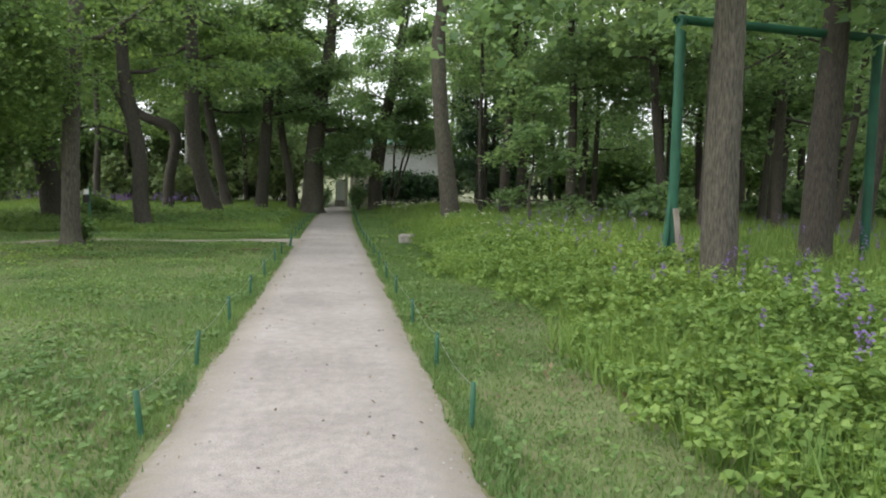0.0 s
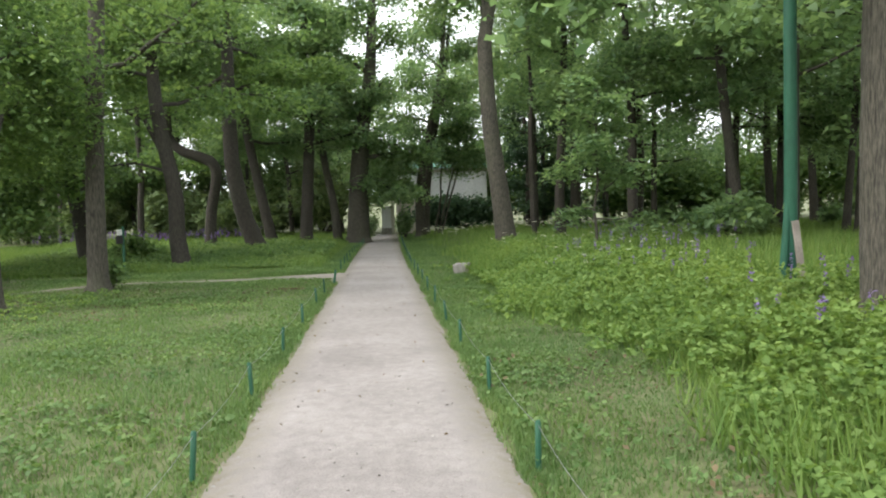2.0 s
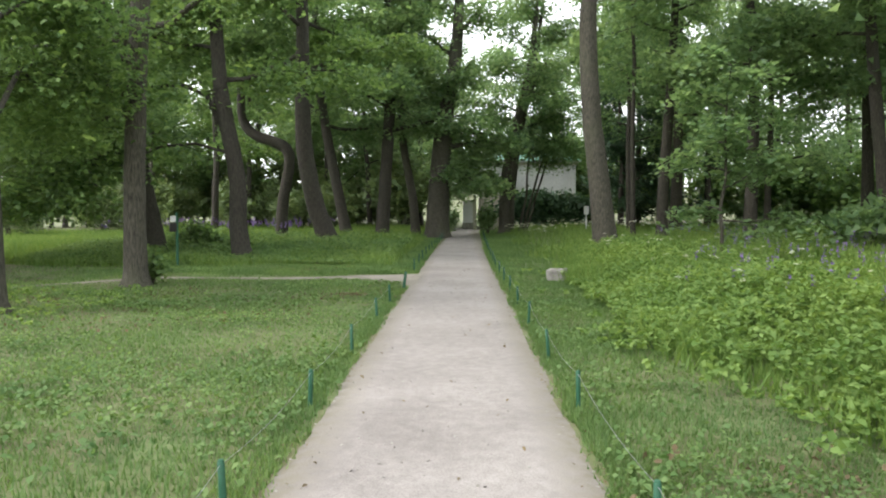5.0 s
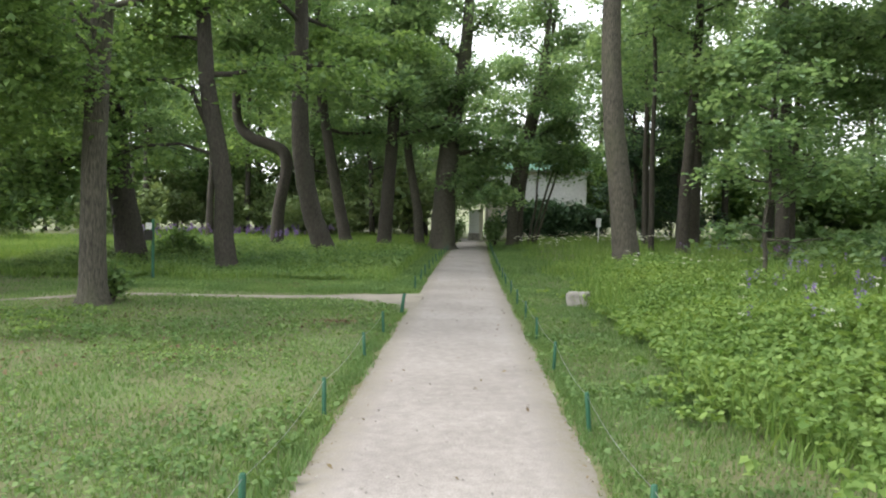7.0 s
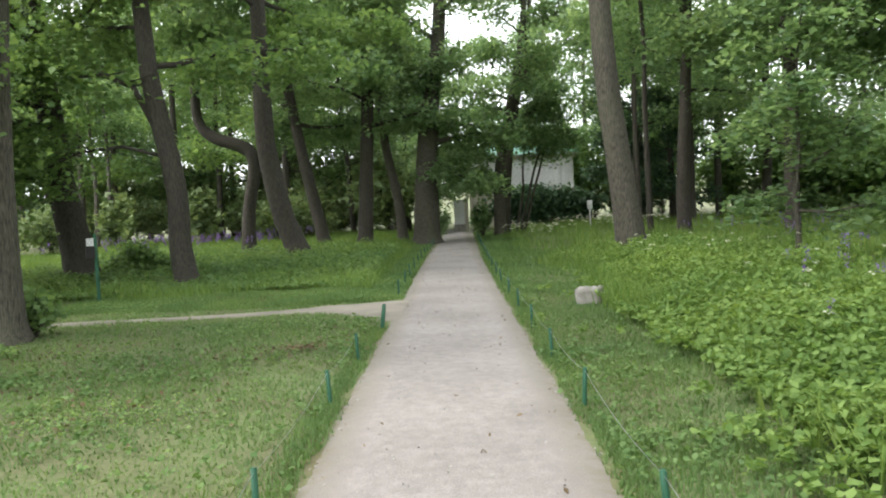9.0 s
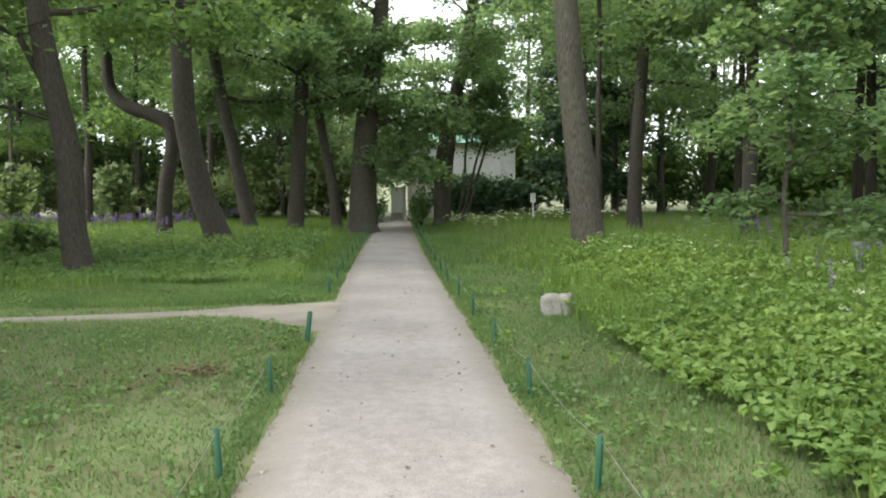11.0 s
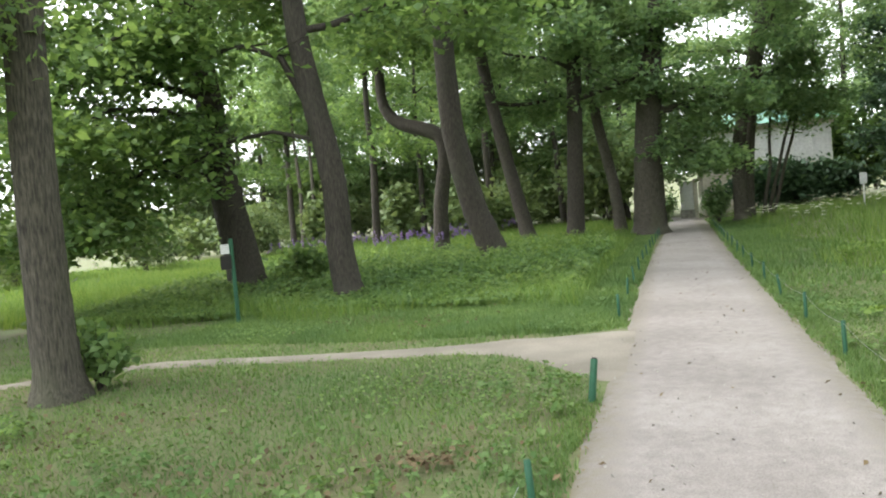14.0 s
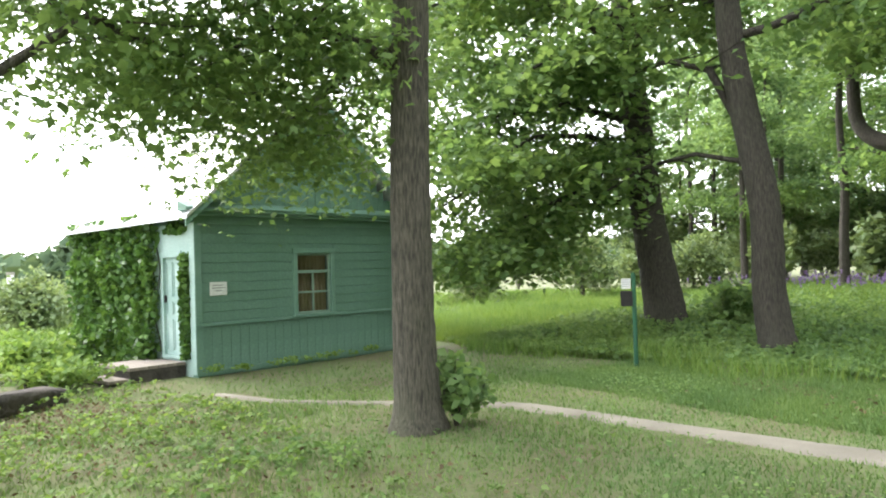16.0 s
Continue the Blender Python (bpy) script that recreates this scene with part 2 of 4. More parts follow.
def leaves(centres, size, seed, flat=0.6, wide=0.42, spread=0.4, lobed=False, single=False):
    """Folded pointed leaves at the centres: two triangles each, or a single one for far crowns. flat: how level they lie."""
    rng = np.random.default_rng(seed)
    c = np.asarray(centres, float)
    n = len(c)
    yaw = rng.uniform(0, 2 * np.pi, n)
    pitch = rng.normal(-0.35, 0.5 * (1.4 - flat), n)
    roll = rng.normal(0, 0.7 * (1.4 - flat), n)
    s = size * rng.uniform(1 - spread, 1 + spread, n)
    ax = np.stack([np.cos(yaw) * np.cos(pitch), np.sin(yaw) * np.cos(pitch), np.sin(pitch)], 1)
    side = np.stack([-np.sin(yaw), np.cos(yaw), 0 * yaw], 1)
    up = np.cross(ax, side)
    side = side * np.cos(roll)[:, None] + up * np.sin(roll)[:, None]
    up = np.cross(ax, side)
    w, s1 = (wide * s)[:, None], s[:, None]
    base, tip = c - ax * s1 * 0.5, c + ax * s1 * 0.5
    left, right = c + side * w + up * s1 * 0.1 - ax * s1 * 0.08, c - side * w + up * s1 * 0.1 - ax * s1 * 0.08
    if single:
        v = np.stack([base + side * w, base - side * w, tip], 1).reshape(-1, 3)
        return v, np.arange(3 * n).reshape(-1, 3)
    if lobed:
        out, n1 = 0.62 * s1, 0.24 * s1
        fwd, hang = ax * s1, up * s1 * 0.12
        ring = [base, c - side * out + fwd * 0.12 - hang, c - side * n1 + fwd * 0.12 + hang, tip, c + side * n1 + fwd * 0.12 + hang, c + side * out + fwd * 0.12 - hang]
        v = np.stack(ring, 1).reshape(-1, 3)
        k = np.arange(n)[:, None] * 6
        return v, np.concatenate([k + [[0, 1, 2]], k + [[0, 2, 3]], k + [[0, 3, 4]], k + [[0, 4, 5]]], 1).reshape(-1, 3)
    v = np.stack([base, right, tip, left], 1).reshape(-1, 3)
    k = np.arange(n)[:, None] * 4
    f = np.concatenate([k + [[0, 1, 2]], k + [[0, 2, 3]]], 1).reshape(-1, 3)
    return v, f


def smooth01(x, a, b):
    t = np.clip((np.asarray(x, float) - a) / (b - a), 0, 1)
    return t * t * (3 - 2 * t)


# ---- the lie of the land ----
def land(x, y):
    """Height of the ground."""
    x, y = np.asarray(x, float), np.asarray(y, float)
    h = 0.3 * smooth01(x, 1.4, 7.0) + 0.22 * smooth01(-x, 1.2, 5.0) * smooth01(y, 27, 38)
    h = h + 0.03 * np.sin(0.9 * x + 0.5 * y) * np.sin(0.7 * y - 0.3 * x) * smooth01(np.abs(x), 1.2, 3.0)
    far = np.hypot(x, y - 15)
    h = h + 22 * smooth01(far, 260, 900) - 1.2 * smooth01(-x, 22, 70)
    return h


def path_mid(y):
    return 0.45 * smooth01(y, 25, 60)


def trail_mid(x):
    """The side trail's y for an x left of the path."""
    return np.interp(x, [-16, -13.0, -9.3, -6.5, -4.0, -2.2, -0.9], [18.2, 18.6, 19.85, 21.6, 22.1, 22.25, 21.8])


def trail_half(x):
    return np.interp(x, [-10.3, -8.5, -7, -4.0, -2.6, -1.8, -1.0], [0.03, 0.07, 0.12, 0.17, 0.26, 0.62, 1.35])


def trodden(x, y):
    """True where feet keep the grass away."""
    x, y = np.asarray(x, float), np.asarray(y, float)
    wave = 0.035 * np.sin(3.1 * y) + 0.03 * np.sin(7.7 * y + 1.3) + 0.02 * np.sin(17 * y)
    on_path = np.abs(x - path_mid(y)) < 0.97 + wave
    on_trail = (x < -0.8) & (x > -10.3) & (np.abs(y - trail_mid(x)) < trail_half(x) + 0.05 * np.sin(5 * x))
    return on_path | on_trail


def axis_steps(lo, hi, step, reach):
    a = list(np.arange(lo, hi + 1e-6, step))
    d = step
    while a[-1] < reach:
        d *= 1.35
        a.append(a[-1] + d)
    d = step
    while a[0] > -reach:
        d *= 1.35
        a.insert(0, a[0] - d)
    return np.array(a)


gx, gy = axis_steps(-20, 24, 0.5, 2500), axis_steps(-6, 66, 0.5, 2500)
X, Y = np.meshgrid(gx, gy)
Z = land(X, Y) - 0.02
n0 = len(gx)
i, j = np.meshgrid(np.arange(len(gy) - 1), np.arange(n0 - 1), indexing="ij")
F = np.stack([i * n0 + j, i * n0 + j + 1, (i + 1) * n0 + j + 1, (i + 1) * n0 + j], -1).reshape(-1, 4)
raw("ground", np.stack([X, Y, Z], -1).reshape(-1, 3), F, SOIL, None, "grassy park ground under the trees", "structure", True)


def strip(name, along, mid, half, mat, label, z=0.012, cross=9, seed=1, swap=False):
    """A worn way: a shallow crowned band with ragged edges that dip into the soil."""
    rng = np.random.default_rng(seed)
    u = np.linspace(-1, 1, cross)
    rag = np.cumsum(rng.normal(0, 0.008, (len(along), 2)), 0)
    rag = rag - np.apply_along_axis(lambda q: np.convolve(q, np.ones(25) / 25, "same"), 0, rag) + rng.normal(0, 0.006, (len(along), 2))
    v = []
    for k, a in enumerate(along):
        h = half(a) + np.where(u < 0, rag[k, 0], rag[k, 1]) * np.abs(u) ** 3
        o = mid(a) + u * h
        x, y = (np.full(cross, a), o) if swap else (o, np.full(cross, a))
        v.append(np.stack([x, y, land(x, y) + z - 0.05 * np.abs(u) ** 8], 1))
    i, j = np.meshgrid(np.arange(len(along) - 1), np.arange(cross - 1), indexing="ij")
    f = np.stack([i * cross + j, i * cross + j + 1, (i + 1) * cross + j + 1, (i + 1) * cross + j], -1).reshape(-1, 4)
    return raw(name, np.concatenate(v), f, mat, None, label, "structure", True)


strip("path", np.arange(-6, 63, 0.08), path_mid, lambda y: 1.04 + 0.018 * math.sin(2.1 * y) + 0.012 * math.sin(5.3 * y + 1), GRAVEL, "pale sandy gravel path through the park")
strip("trail", np.arange(-10.3, -0.7, 0.06), trail_mid, lambda x: float(trail_half(x)) + 0.06, TRAIL, "narrow trodden earth trail across the lawn", 0.006, 9, 2, True)


# ---- trees ----
def limb_path(start, heading, length, r0, rng, n=6, lift=0.15, bend=0.25):
    p, d = np.array(start, float), np.array(heading, float)
    out = [(*p, r0)]
    for k in range(n):
        d = d + rng.normal(0, bend, 3) * 0.5 + (0, 0, lift / n)
        d /= np.linalg.norm(d)
        p = p + d * length / n
        out.append((*p, r0 * (1 - 0.8 * (k + 1) / n)))
    return out


def tree(name, spine, label, category="tree", bark=BARK, leaf=LEAF_FAR, seed=1, first=4.0, limbs=9, reach=4.0, size=0.22, count=6000, group="", own=(), flat=0.6, crown_name="crown", sides=12, puff=0.5, thin=0.2, tips=(0.3, 1.0), twigs=8, airy=12.0, lobed=False, bare=0):
    """A tree: a trunk swept along its spine of (x, y, z, radius), limbs with twigs, and a crown of leaf sprays on the twigs.
    own: limbs given by hand, as lists of points; the last few of them (bare) carry hardly a leaf."""
    rng = np.random.default_rng(seed)
    single = size >= 0.22
    if single:
        count, size = int(count * 1.9), size * 0.72
    spine = np.array(spine, float)
    base = spine[0, :3].copy()
    base[2] = land(base[0], base[1])
    spine[:, :2] -= base[:2]
    t0 = np.linspace(0, 1, len(spine))
    t1 = np.linspace(0, 1, max(14, len(spine) * (3 if sides < 20 else 8)))
    fine = np.stack([np.interp(t1, t0, spine[:, k]) for k in range(4)], 1)
    for _ in range(2):
        fine[1:-1] = (fine[:-2] + 2 * fine[1:-1] + fine[2:]) / 4
    root = fine[:2].copy()
    fine = np.concatenate([[(*root[0, :2], -0.25, root[0, 3] * 1.5)], [(*root[0, :2], 0.02, root[0, 3] * 1.28)], [(*root[0, :2], 0.14, root[0, 3] * 1.08)], fine[fine[:, 2] > 0.25]])
    e = thing(name, Matrix.Translation(base), label, category, group)
    v, f = tube(fine, sides, 0.05 if sides < 20 else 0.035, seed)
    raw("trunk", v, f, bark, e, "", "", True)
    centres = []
    paths = []
    for q in own:
        q = np.array(q, float)
        q[:, :2] -= base[:2]
        q[:, 2] -= base[2]
        paths.append([tuple(r) for r in q])
    top = fine[-1, 2]
    for k in range(limbs):
        z = first + (top - first) * ((k + rng.uniform(0, 0.9)) / limbs) ** 0.9
        at = [np.interp(z, fine[:, 2], fine[:, m]) for m in (0, 1)]
        r = np.interp(z, fine[:, 2], fine[:, 3])
        a = k * 2.4 + rng.uniform(-0.5, 0.5)
        up = rng.uniform(-0.3, 0.45) + 0.55 * (z - first) / max(top - first, 1)
        ln = reach * rng.uniform(0.7, 1.15) * (1.0 - 0.45 * (z - first) / max(top - first, 1))
        paths.append(limb_path((*at, z), (math.cos(a), math.sin(a), up), ln, max(0.03, r * 0.4), rng))
    weight, full, scant = [], (len(own) - bare) * (4 * twigs + 1), len(own) * (4 * twigs + 1)
    for q in paths:
        before = len(centres)
        wood = [tube(q, 6, 0.03, seed)]
        qa = np.array(q)
        for s in range(twigs):
            f0 = rng.uniform(*tips)
            at = [np.interp(f0, np.linspace(0, 1, len(qa)), qa[:, m]) for m in range(4)]
            a = rng.uniform(0, 2 * math.pi)
            ln = np.linalg.norm(qa[-1, :3] - qa[0, :3]) * rng.uniform(0.2, 0.45)
            tw = limb_path(at[:3], (math.cos(a), math.sin(a), rng.uniform(-0.25, 0.35)), ln, max(0.01, at[3] * 0.45), rng, 4, 0.0)
            wood.append(tube(tw, 3, 0, seed))
            ta = np.array(tw)
            for g in np.linspace(0.25, 1.0, 4):
                centres.append([np.interp(g, np.linspace(0, 1, len(ta)), ta[:, m]) for m in range(3)])
        centres.append(qa[-1, :3])
        weight += [2.4 if len(weight) < full else 0.15 if len(weight) < scant else 1.0] * (len(centres) - before)
        if name == "sapling" or sides > 20:
            twig = wood[1:]
            stick = raw("limb", *wood[0], bark, e, "", "", True)
            raw("twig", *joined(twig), bark, stick, "", "stuff", True)
            continue
        v, f = joined(wood)
        raw("limb", v, f, bark, e, "", "", True)
    centres = np.array(centres)
    weight = np.array(weight) / sum(weight)
    pick = rng.choice(len(centres), count, p=weight)
    off = rng.normal(0, 1, (count, 3)) * (puff, puff, thin)
    off[:, 2] -= np.minimum(0.42 * (off[:, 0] ** 2 + off[:, 1] ** 2) / puff, 0.45)
    pts = centres[pick] + off
    pts = pts[rng.uniform(0, 1, count) < np.clip(1.0 - (pts[:, 2] - airy) / 4, 0.3, 1)]
    v, f = leaves(pts, size, seed, flat, lobed=lobed, single=single)
    raw(crown_name, v, f, leaf, e, "", "stuff")
    return e


def straight(x, y, h, r, lean=(0, 0), seed=0, wig=0.12):
    """A spine that leans and sways a little."""
    rng = np.random.default_rng(seed + 50)
    out = []
    for k in range(8):
        s = k / 7
        w = rng.normal(0, wig, 2) * min(1, 2 * s)
        out.append((x + lean[0] * s * h + w[0], y + lean[1] * s * h + w[1], s * h, r * (1 - 0.72 * s)))
    return out
# ---- the trees, near ones first ----
GROVE = "park trees along the path"
PARK_TREE = "tall park tree with dark bark and a leafy crown"
tree("maple_tree", [(-6.45, 20.14, 0, .245), (-6.44, 20.11, 1, .215), (-6.4, 20.09, 2.5, .2), (-6.33, 20.1, 4, .19), (-6.2, 20.13, 6, .18), (-6.1, 20.2, 9, .14), (-6, 20.2, 13, .07)], "straight maple with furrowed bark standing before the green house", leaf=LEAF, seed=3, first=5.0, limbs=11, reach=4.8, size=0.1, count=20000, lobed=True, airy=8, puff=.4, sides=28, group=GROVE, flat=0.6, twigs=12,
     own=([(-6.3, 20.1, 3.5, .06), (-6.7, 19.7, 4.0, .05), (-7.1, 19.0, 4.1, .035), (-7.7, 18.2, 3.6, .015)],
          [(-6.3, 20.1, 4.3, .06), (-6.9, 19.3, 4.9, .05), (-7.7, 18.2, 5.1, .035), (-8.5, 17.0, 4.8, .015)],
          [(-6.35, 20.1, 3.9, .05), (-7.0, 20.0, 3.9, .04), (-7.9, 19.6, 3.4, .03), (-8.6, 19.2, 2.9, .012)],
          [(-6.35, 20.1, 4.8, .05), (-7.3, 20.2, 5.0, .04), (-8.6, 20.0, 4.7, .03), (-9.6, 19.7, 4.0, .012)],
          [(-6.3, 20.1, 5.0, .05), (-7.0, 18.9, 5.9, .04), (-7.3, 17.6, 6.2, .03), (-7.4, 16.6, 6.0, .012)],
          [(-6.3, 20.1, 4.6, .05), (-6.5, 19.0, 5.2, .04), (-6.5, 17.8, 5.3, .03), (-6.4, 16.9, 4.9, .012)]))
tree("linden_tree", [(-6.92, 16.2, 0, .26), (-6.92, 16.2, 2, .22), (-6.95, 16.2, 5, .19), (-7, 16.2, 12, .07)], "slender linden at the edge of the lawn", leaf=LEAF, seed=44, first=5.8, limbs=9, reach=4.4, size=0.1, count=14000, lobed=True, airy=7.5, puff=.38, group=GROVE, flat=0.6, twigs=11,
     own=([(-6.7, 16.3, 3.0, .05), (-6.9, 17.2, 3.8, .04), (-7.2, 18.1, 3.7, .025), (-7.4, 18.8, 3.3, .01)],
          [(-6.9, 16.2, 3.8, .05), (-7.6, 16.9, 4.3, .04), (-8.6, 17.5, 4.2, .025), (-9.5, 18.0, 3.7, .01)],
          [(-6.9, 16.2, 4.2, .05), (-6.6, 17.2, 4.9, .04), (-6.6, 18.0, 4.8, .025), (-6.7, 18.7, 4.3, .01)],
          [(-6.9, 16.2, 4.6, .05), (-8.0, 16.7, 5.3, .04), (-9.2, 17.2, 5.3, .025), (-10.2, 17.6, 4.8, .01)]))
tree("maple_tree", [(-10.1, 29.5, 0, .48), (-10.3, 29.5, 1.3, .4), (-10.55, 29.5, 2.7, .36), (-10.68, 29.5, 4.5, .32), (-10.9, 29.4, 7, .26), (-11.1, 29.3, 14, .1)], "leaning dark maple with low drooping leafy boughs", leaf=LEAF, bark=BARK_DARK, seed=4, first=5.6, limbs=11, reach=5.2, size=0.16, count=46000, sides=28, group=GROVE, flat=0.6, twigs=12, thin=.14,
     own=([(-10.0, 29.2, 3.2, .09), (-10.6, 27.9, 3.3, .07), (-11.4, 26.6, 2.7, .05), (-12.2, 25.5, 1.9, .02)],
          [(-10.2, 29.1, 3.8, .09), (-10.5, 27.6, 4.3, .07), (-10.7, 26.2, 4.2, .05), (-10.8, 25.0, 3.6, .02)],
          [(-10.2, 29.1, 4.6, .09), (-11.4, 28.0, 5.2, .07), (-12.8, 26.6, 5.0, .05), (-13.9, 25.4, 4.2, .02)],
          [(-10.6, 29.2, 3.0, .07), (-11.5, 27.9, 2.9, .05), (-12.4, 26.8, 2.2, .04), (-13.0, 26.0, 1.4, .02)],
          [(-10.4, 29.2, 3.6, .09), (-12.0, 28.2, 4.0, .07), (-13.4, 27.0, 3.6, .05), (-14.4, 26.0, 2.8, .02)],
          [(-10.5, 29.2, 5.2, .09), (-12.2, 28.0, 6.2, .07), (-13.6, 26.8, 6.5, .05), (-14.8, 25.8, 6.0, .02)],
          [(-10.3, 29.2, 5.0, .09), (-10.1, 27.6, 5.6, .07), (-9.8, 26.0, 5.6, .05), (-9.5, 24.6, 4.9, .02)],
          [(-10.6, 29.2, 6.4, .09), (-11.5, 27.4, 7.4, .07), (-12.3, 25.8, 7.5, .05), (-13.0, 24.4, 6.9, .02)],
          [(-10.7, 29.2, 7.2, .09), (-13.0, 28.2, 8.2, .07), (-15.0, 27.2, 8.4, .05), (-16.6, 26.4, 7.8, .02)],
          [(-10.7, 29.2, 6.0, .09), (-13.0, 29.6, 6.4, .07), (-15.0, 29.4, 5.8, .05), (-16.4, 29.0, 4.6, .02)]))
tree("maple_tree", [(-6.45, 27.3, 0, .3), (-6.57, 27.3, 1, .265), (-6.55, 27.3, 2.2, .245), (-6.65, 27.3, 3.0, .24), (-6.85, 27.3, 4.0, .23), (-7.03, 27.3, 5.1, .215), (-7.1, 27.3, 6.2, .2), (-7.5, 27.4, 14, .08)], "maple with a gently bowed trunk in shaded grass", leaf=LEAF, bark=BARK_DARK, seed=5, first=4.6, limbs=12, reach=5.0, size=0.17, count=17000, sides=28, group=GROVE, twigs=10, bare=2,
     own=([(-7.0, 27.4, 3.9, .08), (-7.4, 27.2, 4.9, .07), (-8.1, 27.0, 5.2, .05), (-8.9, 26.8, 5.1, .02)],
          [(-6.75, 27.3, 3.2, .055), (-7.8, 27.3, 3.5, .045), (-8.8, 27.2, 3.4, .035), (-9.9, 27.0, 2.9, .015)]))
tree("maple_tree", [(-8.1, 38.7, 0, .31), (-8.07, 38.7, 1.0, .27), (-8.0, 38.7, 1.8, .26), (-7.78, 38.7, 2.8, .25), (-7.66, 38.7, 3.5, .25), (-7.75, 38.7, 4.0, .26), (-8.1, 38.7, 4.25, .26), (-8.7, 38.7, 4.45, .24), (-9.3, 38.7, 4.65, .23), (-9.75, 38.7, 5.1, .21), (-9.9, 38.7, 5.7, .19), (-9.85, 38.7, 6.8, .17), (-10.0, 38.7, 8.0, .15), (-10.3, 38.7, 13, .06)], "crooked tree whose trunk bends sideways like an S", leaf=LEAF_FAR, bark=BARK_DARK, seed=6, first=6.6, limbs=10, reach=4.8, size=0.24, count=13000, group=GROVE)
tree("maple_tree", [(-5.1, 34.2, 0, .42), (-5.32, 34.2, .7, .38), (-5.58, 34.2, 1.35, .355), (-5.86, 34.2, 2.6, .34), (-6.06, 34.2, 3.9, .32), (-6.1, 34.2, 5.8, .29), (-6.05, 34.2, 8, .25), (-6.2, 34.2, 16, .1)], "thick leaning maple trunk beside the path", leaf=LEAF, bark=BARK_DARK, seed=7, first=6.2, limbs=14, reach=5.2, size=0.23, count=18000, sides=28, group=GROVE)
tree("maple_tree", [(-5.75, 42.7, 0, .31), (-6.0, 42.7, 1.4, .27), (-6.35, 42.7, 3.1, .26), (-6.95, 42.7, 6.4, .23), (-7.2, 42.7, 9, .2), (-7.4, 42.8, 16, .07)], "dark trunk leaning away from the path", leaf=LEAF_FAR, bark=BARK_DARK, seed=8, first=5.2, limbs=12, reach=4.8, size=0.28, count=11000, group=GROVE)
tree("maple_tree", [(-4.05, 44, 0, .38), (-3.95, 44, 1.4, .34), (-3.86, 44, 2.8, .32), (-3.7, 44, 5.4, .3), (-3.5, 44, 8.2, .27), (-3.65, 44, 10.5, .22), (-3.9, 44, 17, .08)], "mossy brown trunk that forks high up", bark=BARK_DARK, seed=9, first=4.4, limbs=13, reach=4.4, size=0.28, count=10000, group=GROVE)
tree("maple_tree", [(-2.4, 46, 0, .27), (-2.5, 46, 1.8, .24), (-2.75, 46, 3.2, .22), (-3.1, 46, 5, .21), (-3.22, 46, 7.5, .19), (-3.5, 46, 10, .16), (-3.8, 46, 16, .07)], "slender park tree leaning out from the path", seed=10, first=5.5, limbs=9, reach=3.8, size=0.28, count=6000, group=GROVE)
tree("linden_tree", [(-1.2, 45, 0, .72), (-1.15, 45, 1.2, .6), (-1.1, 45, 3, .56), (-.85, 45, 5.5, .5), (-.68, 45, 7.4, .42), (-.1, 45, 9.4, .34), (.2, 45, 18, .1)], "massive old linden at the edge of the path", seed=11, first=4.6, limbs=13, reach=4.2, size=0.28, count=9000, group=GROVE, own=([(-1.3, 46, 3.6, .1), (-.6, 45, 3.9, .08), (.4, 44.5, 3.3, .05), (1.3, 44.5, 2.6, .02)], [(-1.3, 46, 4.8, .1), (0, 45.5, 5.6, .08), (1.4, 45, 5.6, .05), (2.6, 45, 5.0, .02)]))
tree("linden_tree", [(4.6, 28.2, 0, .42), (4.5, 28.2, 1.0, .35), (4.36, 28.2, 2.2, .32), (4.13, 28.2, 4.0, .29), (4.0, 28.2, 5.8, .27), (3.97, 28.2, 7.4, .25), (4.15, 28.2, 8.4, .21), (4.7, 28.2, 11, .17), (5.0, 28.2, 17, .08)], "tall bare-trunked linden in the flowering meadow", own=([(4.05, 28.2, 8.3, .15), (3.85, 28.2, 9.4, .13), (3.6, 28.0, 11, .09), (3.3, 27.8, 13, .03)],), seed=12, first=9.5, limbs=11, reach=4.4, size=0.25, count=13000, sides=28, group=GROVE)
tree("linden_tree", straight(5.15, 9.45, 13, .24, (-.005, 0), 13, .04), "large linden with pale lichen on its bark", seed=13, first=3.6, limbs=14, reach=3.3, size=0.14, count=18000, airy=8, sides=28, group=GROVE, twigs=10)
tree("linden_tree", straight(9.15, 13.1, 14, .3, (.035, 0), 14, .05), "thick linden standing in tall herbs", seed=14, first=4.5, limbs=11, reach=4.4, size=0.2, count=14000, sides=28, group=GROVE, bark=BARK_DARK)
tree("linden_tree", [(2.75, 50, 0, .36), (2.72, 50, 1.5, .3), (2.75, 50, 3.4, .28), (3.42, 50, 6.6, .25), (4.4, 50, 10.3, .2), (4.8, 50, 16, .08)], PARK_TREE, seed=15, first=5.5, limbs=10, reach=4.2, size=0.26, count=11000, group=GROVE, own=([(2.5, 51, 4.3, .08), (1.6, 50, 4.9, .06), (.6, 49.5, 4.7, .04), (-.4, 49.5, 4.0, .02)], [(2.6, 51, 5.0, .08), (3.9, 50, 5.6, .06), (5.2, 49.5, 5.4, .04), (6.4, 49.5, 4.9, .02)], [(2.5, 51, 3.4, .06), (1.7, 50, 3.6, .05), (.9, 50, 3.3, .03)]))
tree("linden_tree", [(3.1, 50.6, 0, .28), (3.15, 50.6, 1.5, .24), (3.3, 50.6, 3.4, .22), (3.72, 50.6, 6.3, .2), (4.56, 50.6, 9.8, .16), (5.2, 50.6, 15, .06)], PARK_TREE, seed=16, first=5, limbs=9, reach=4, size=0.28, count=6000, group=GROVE)
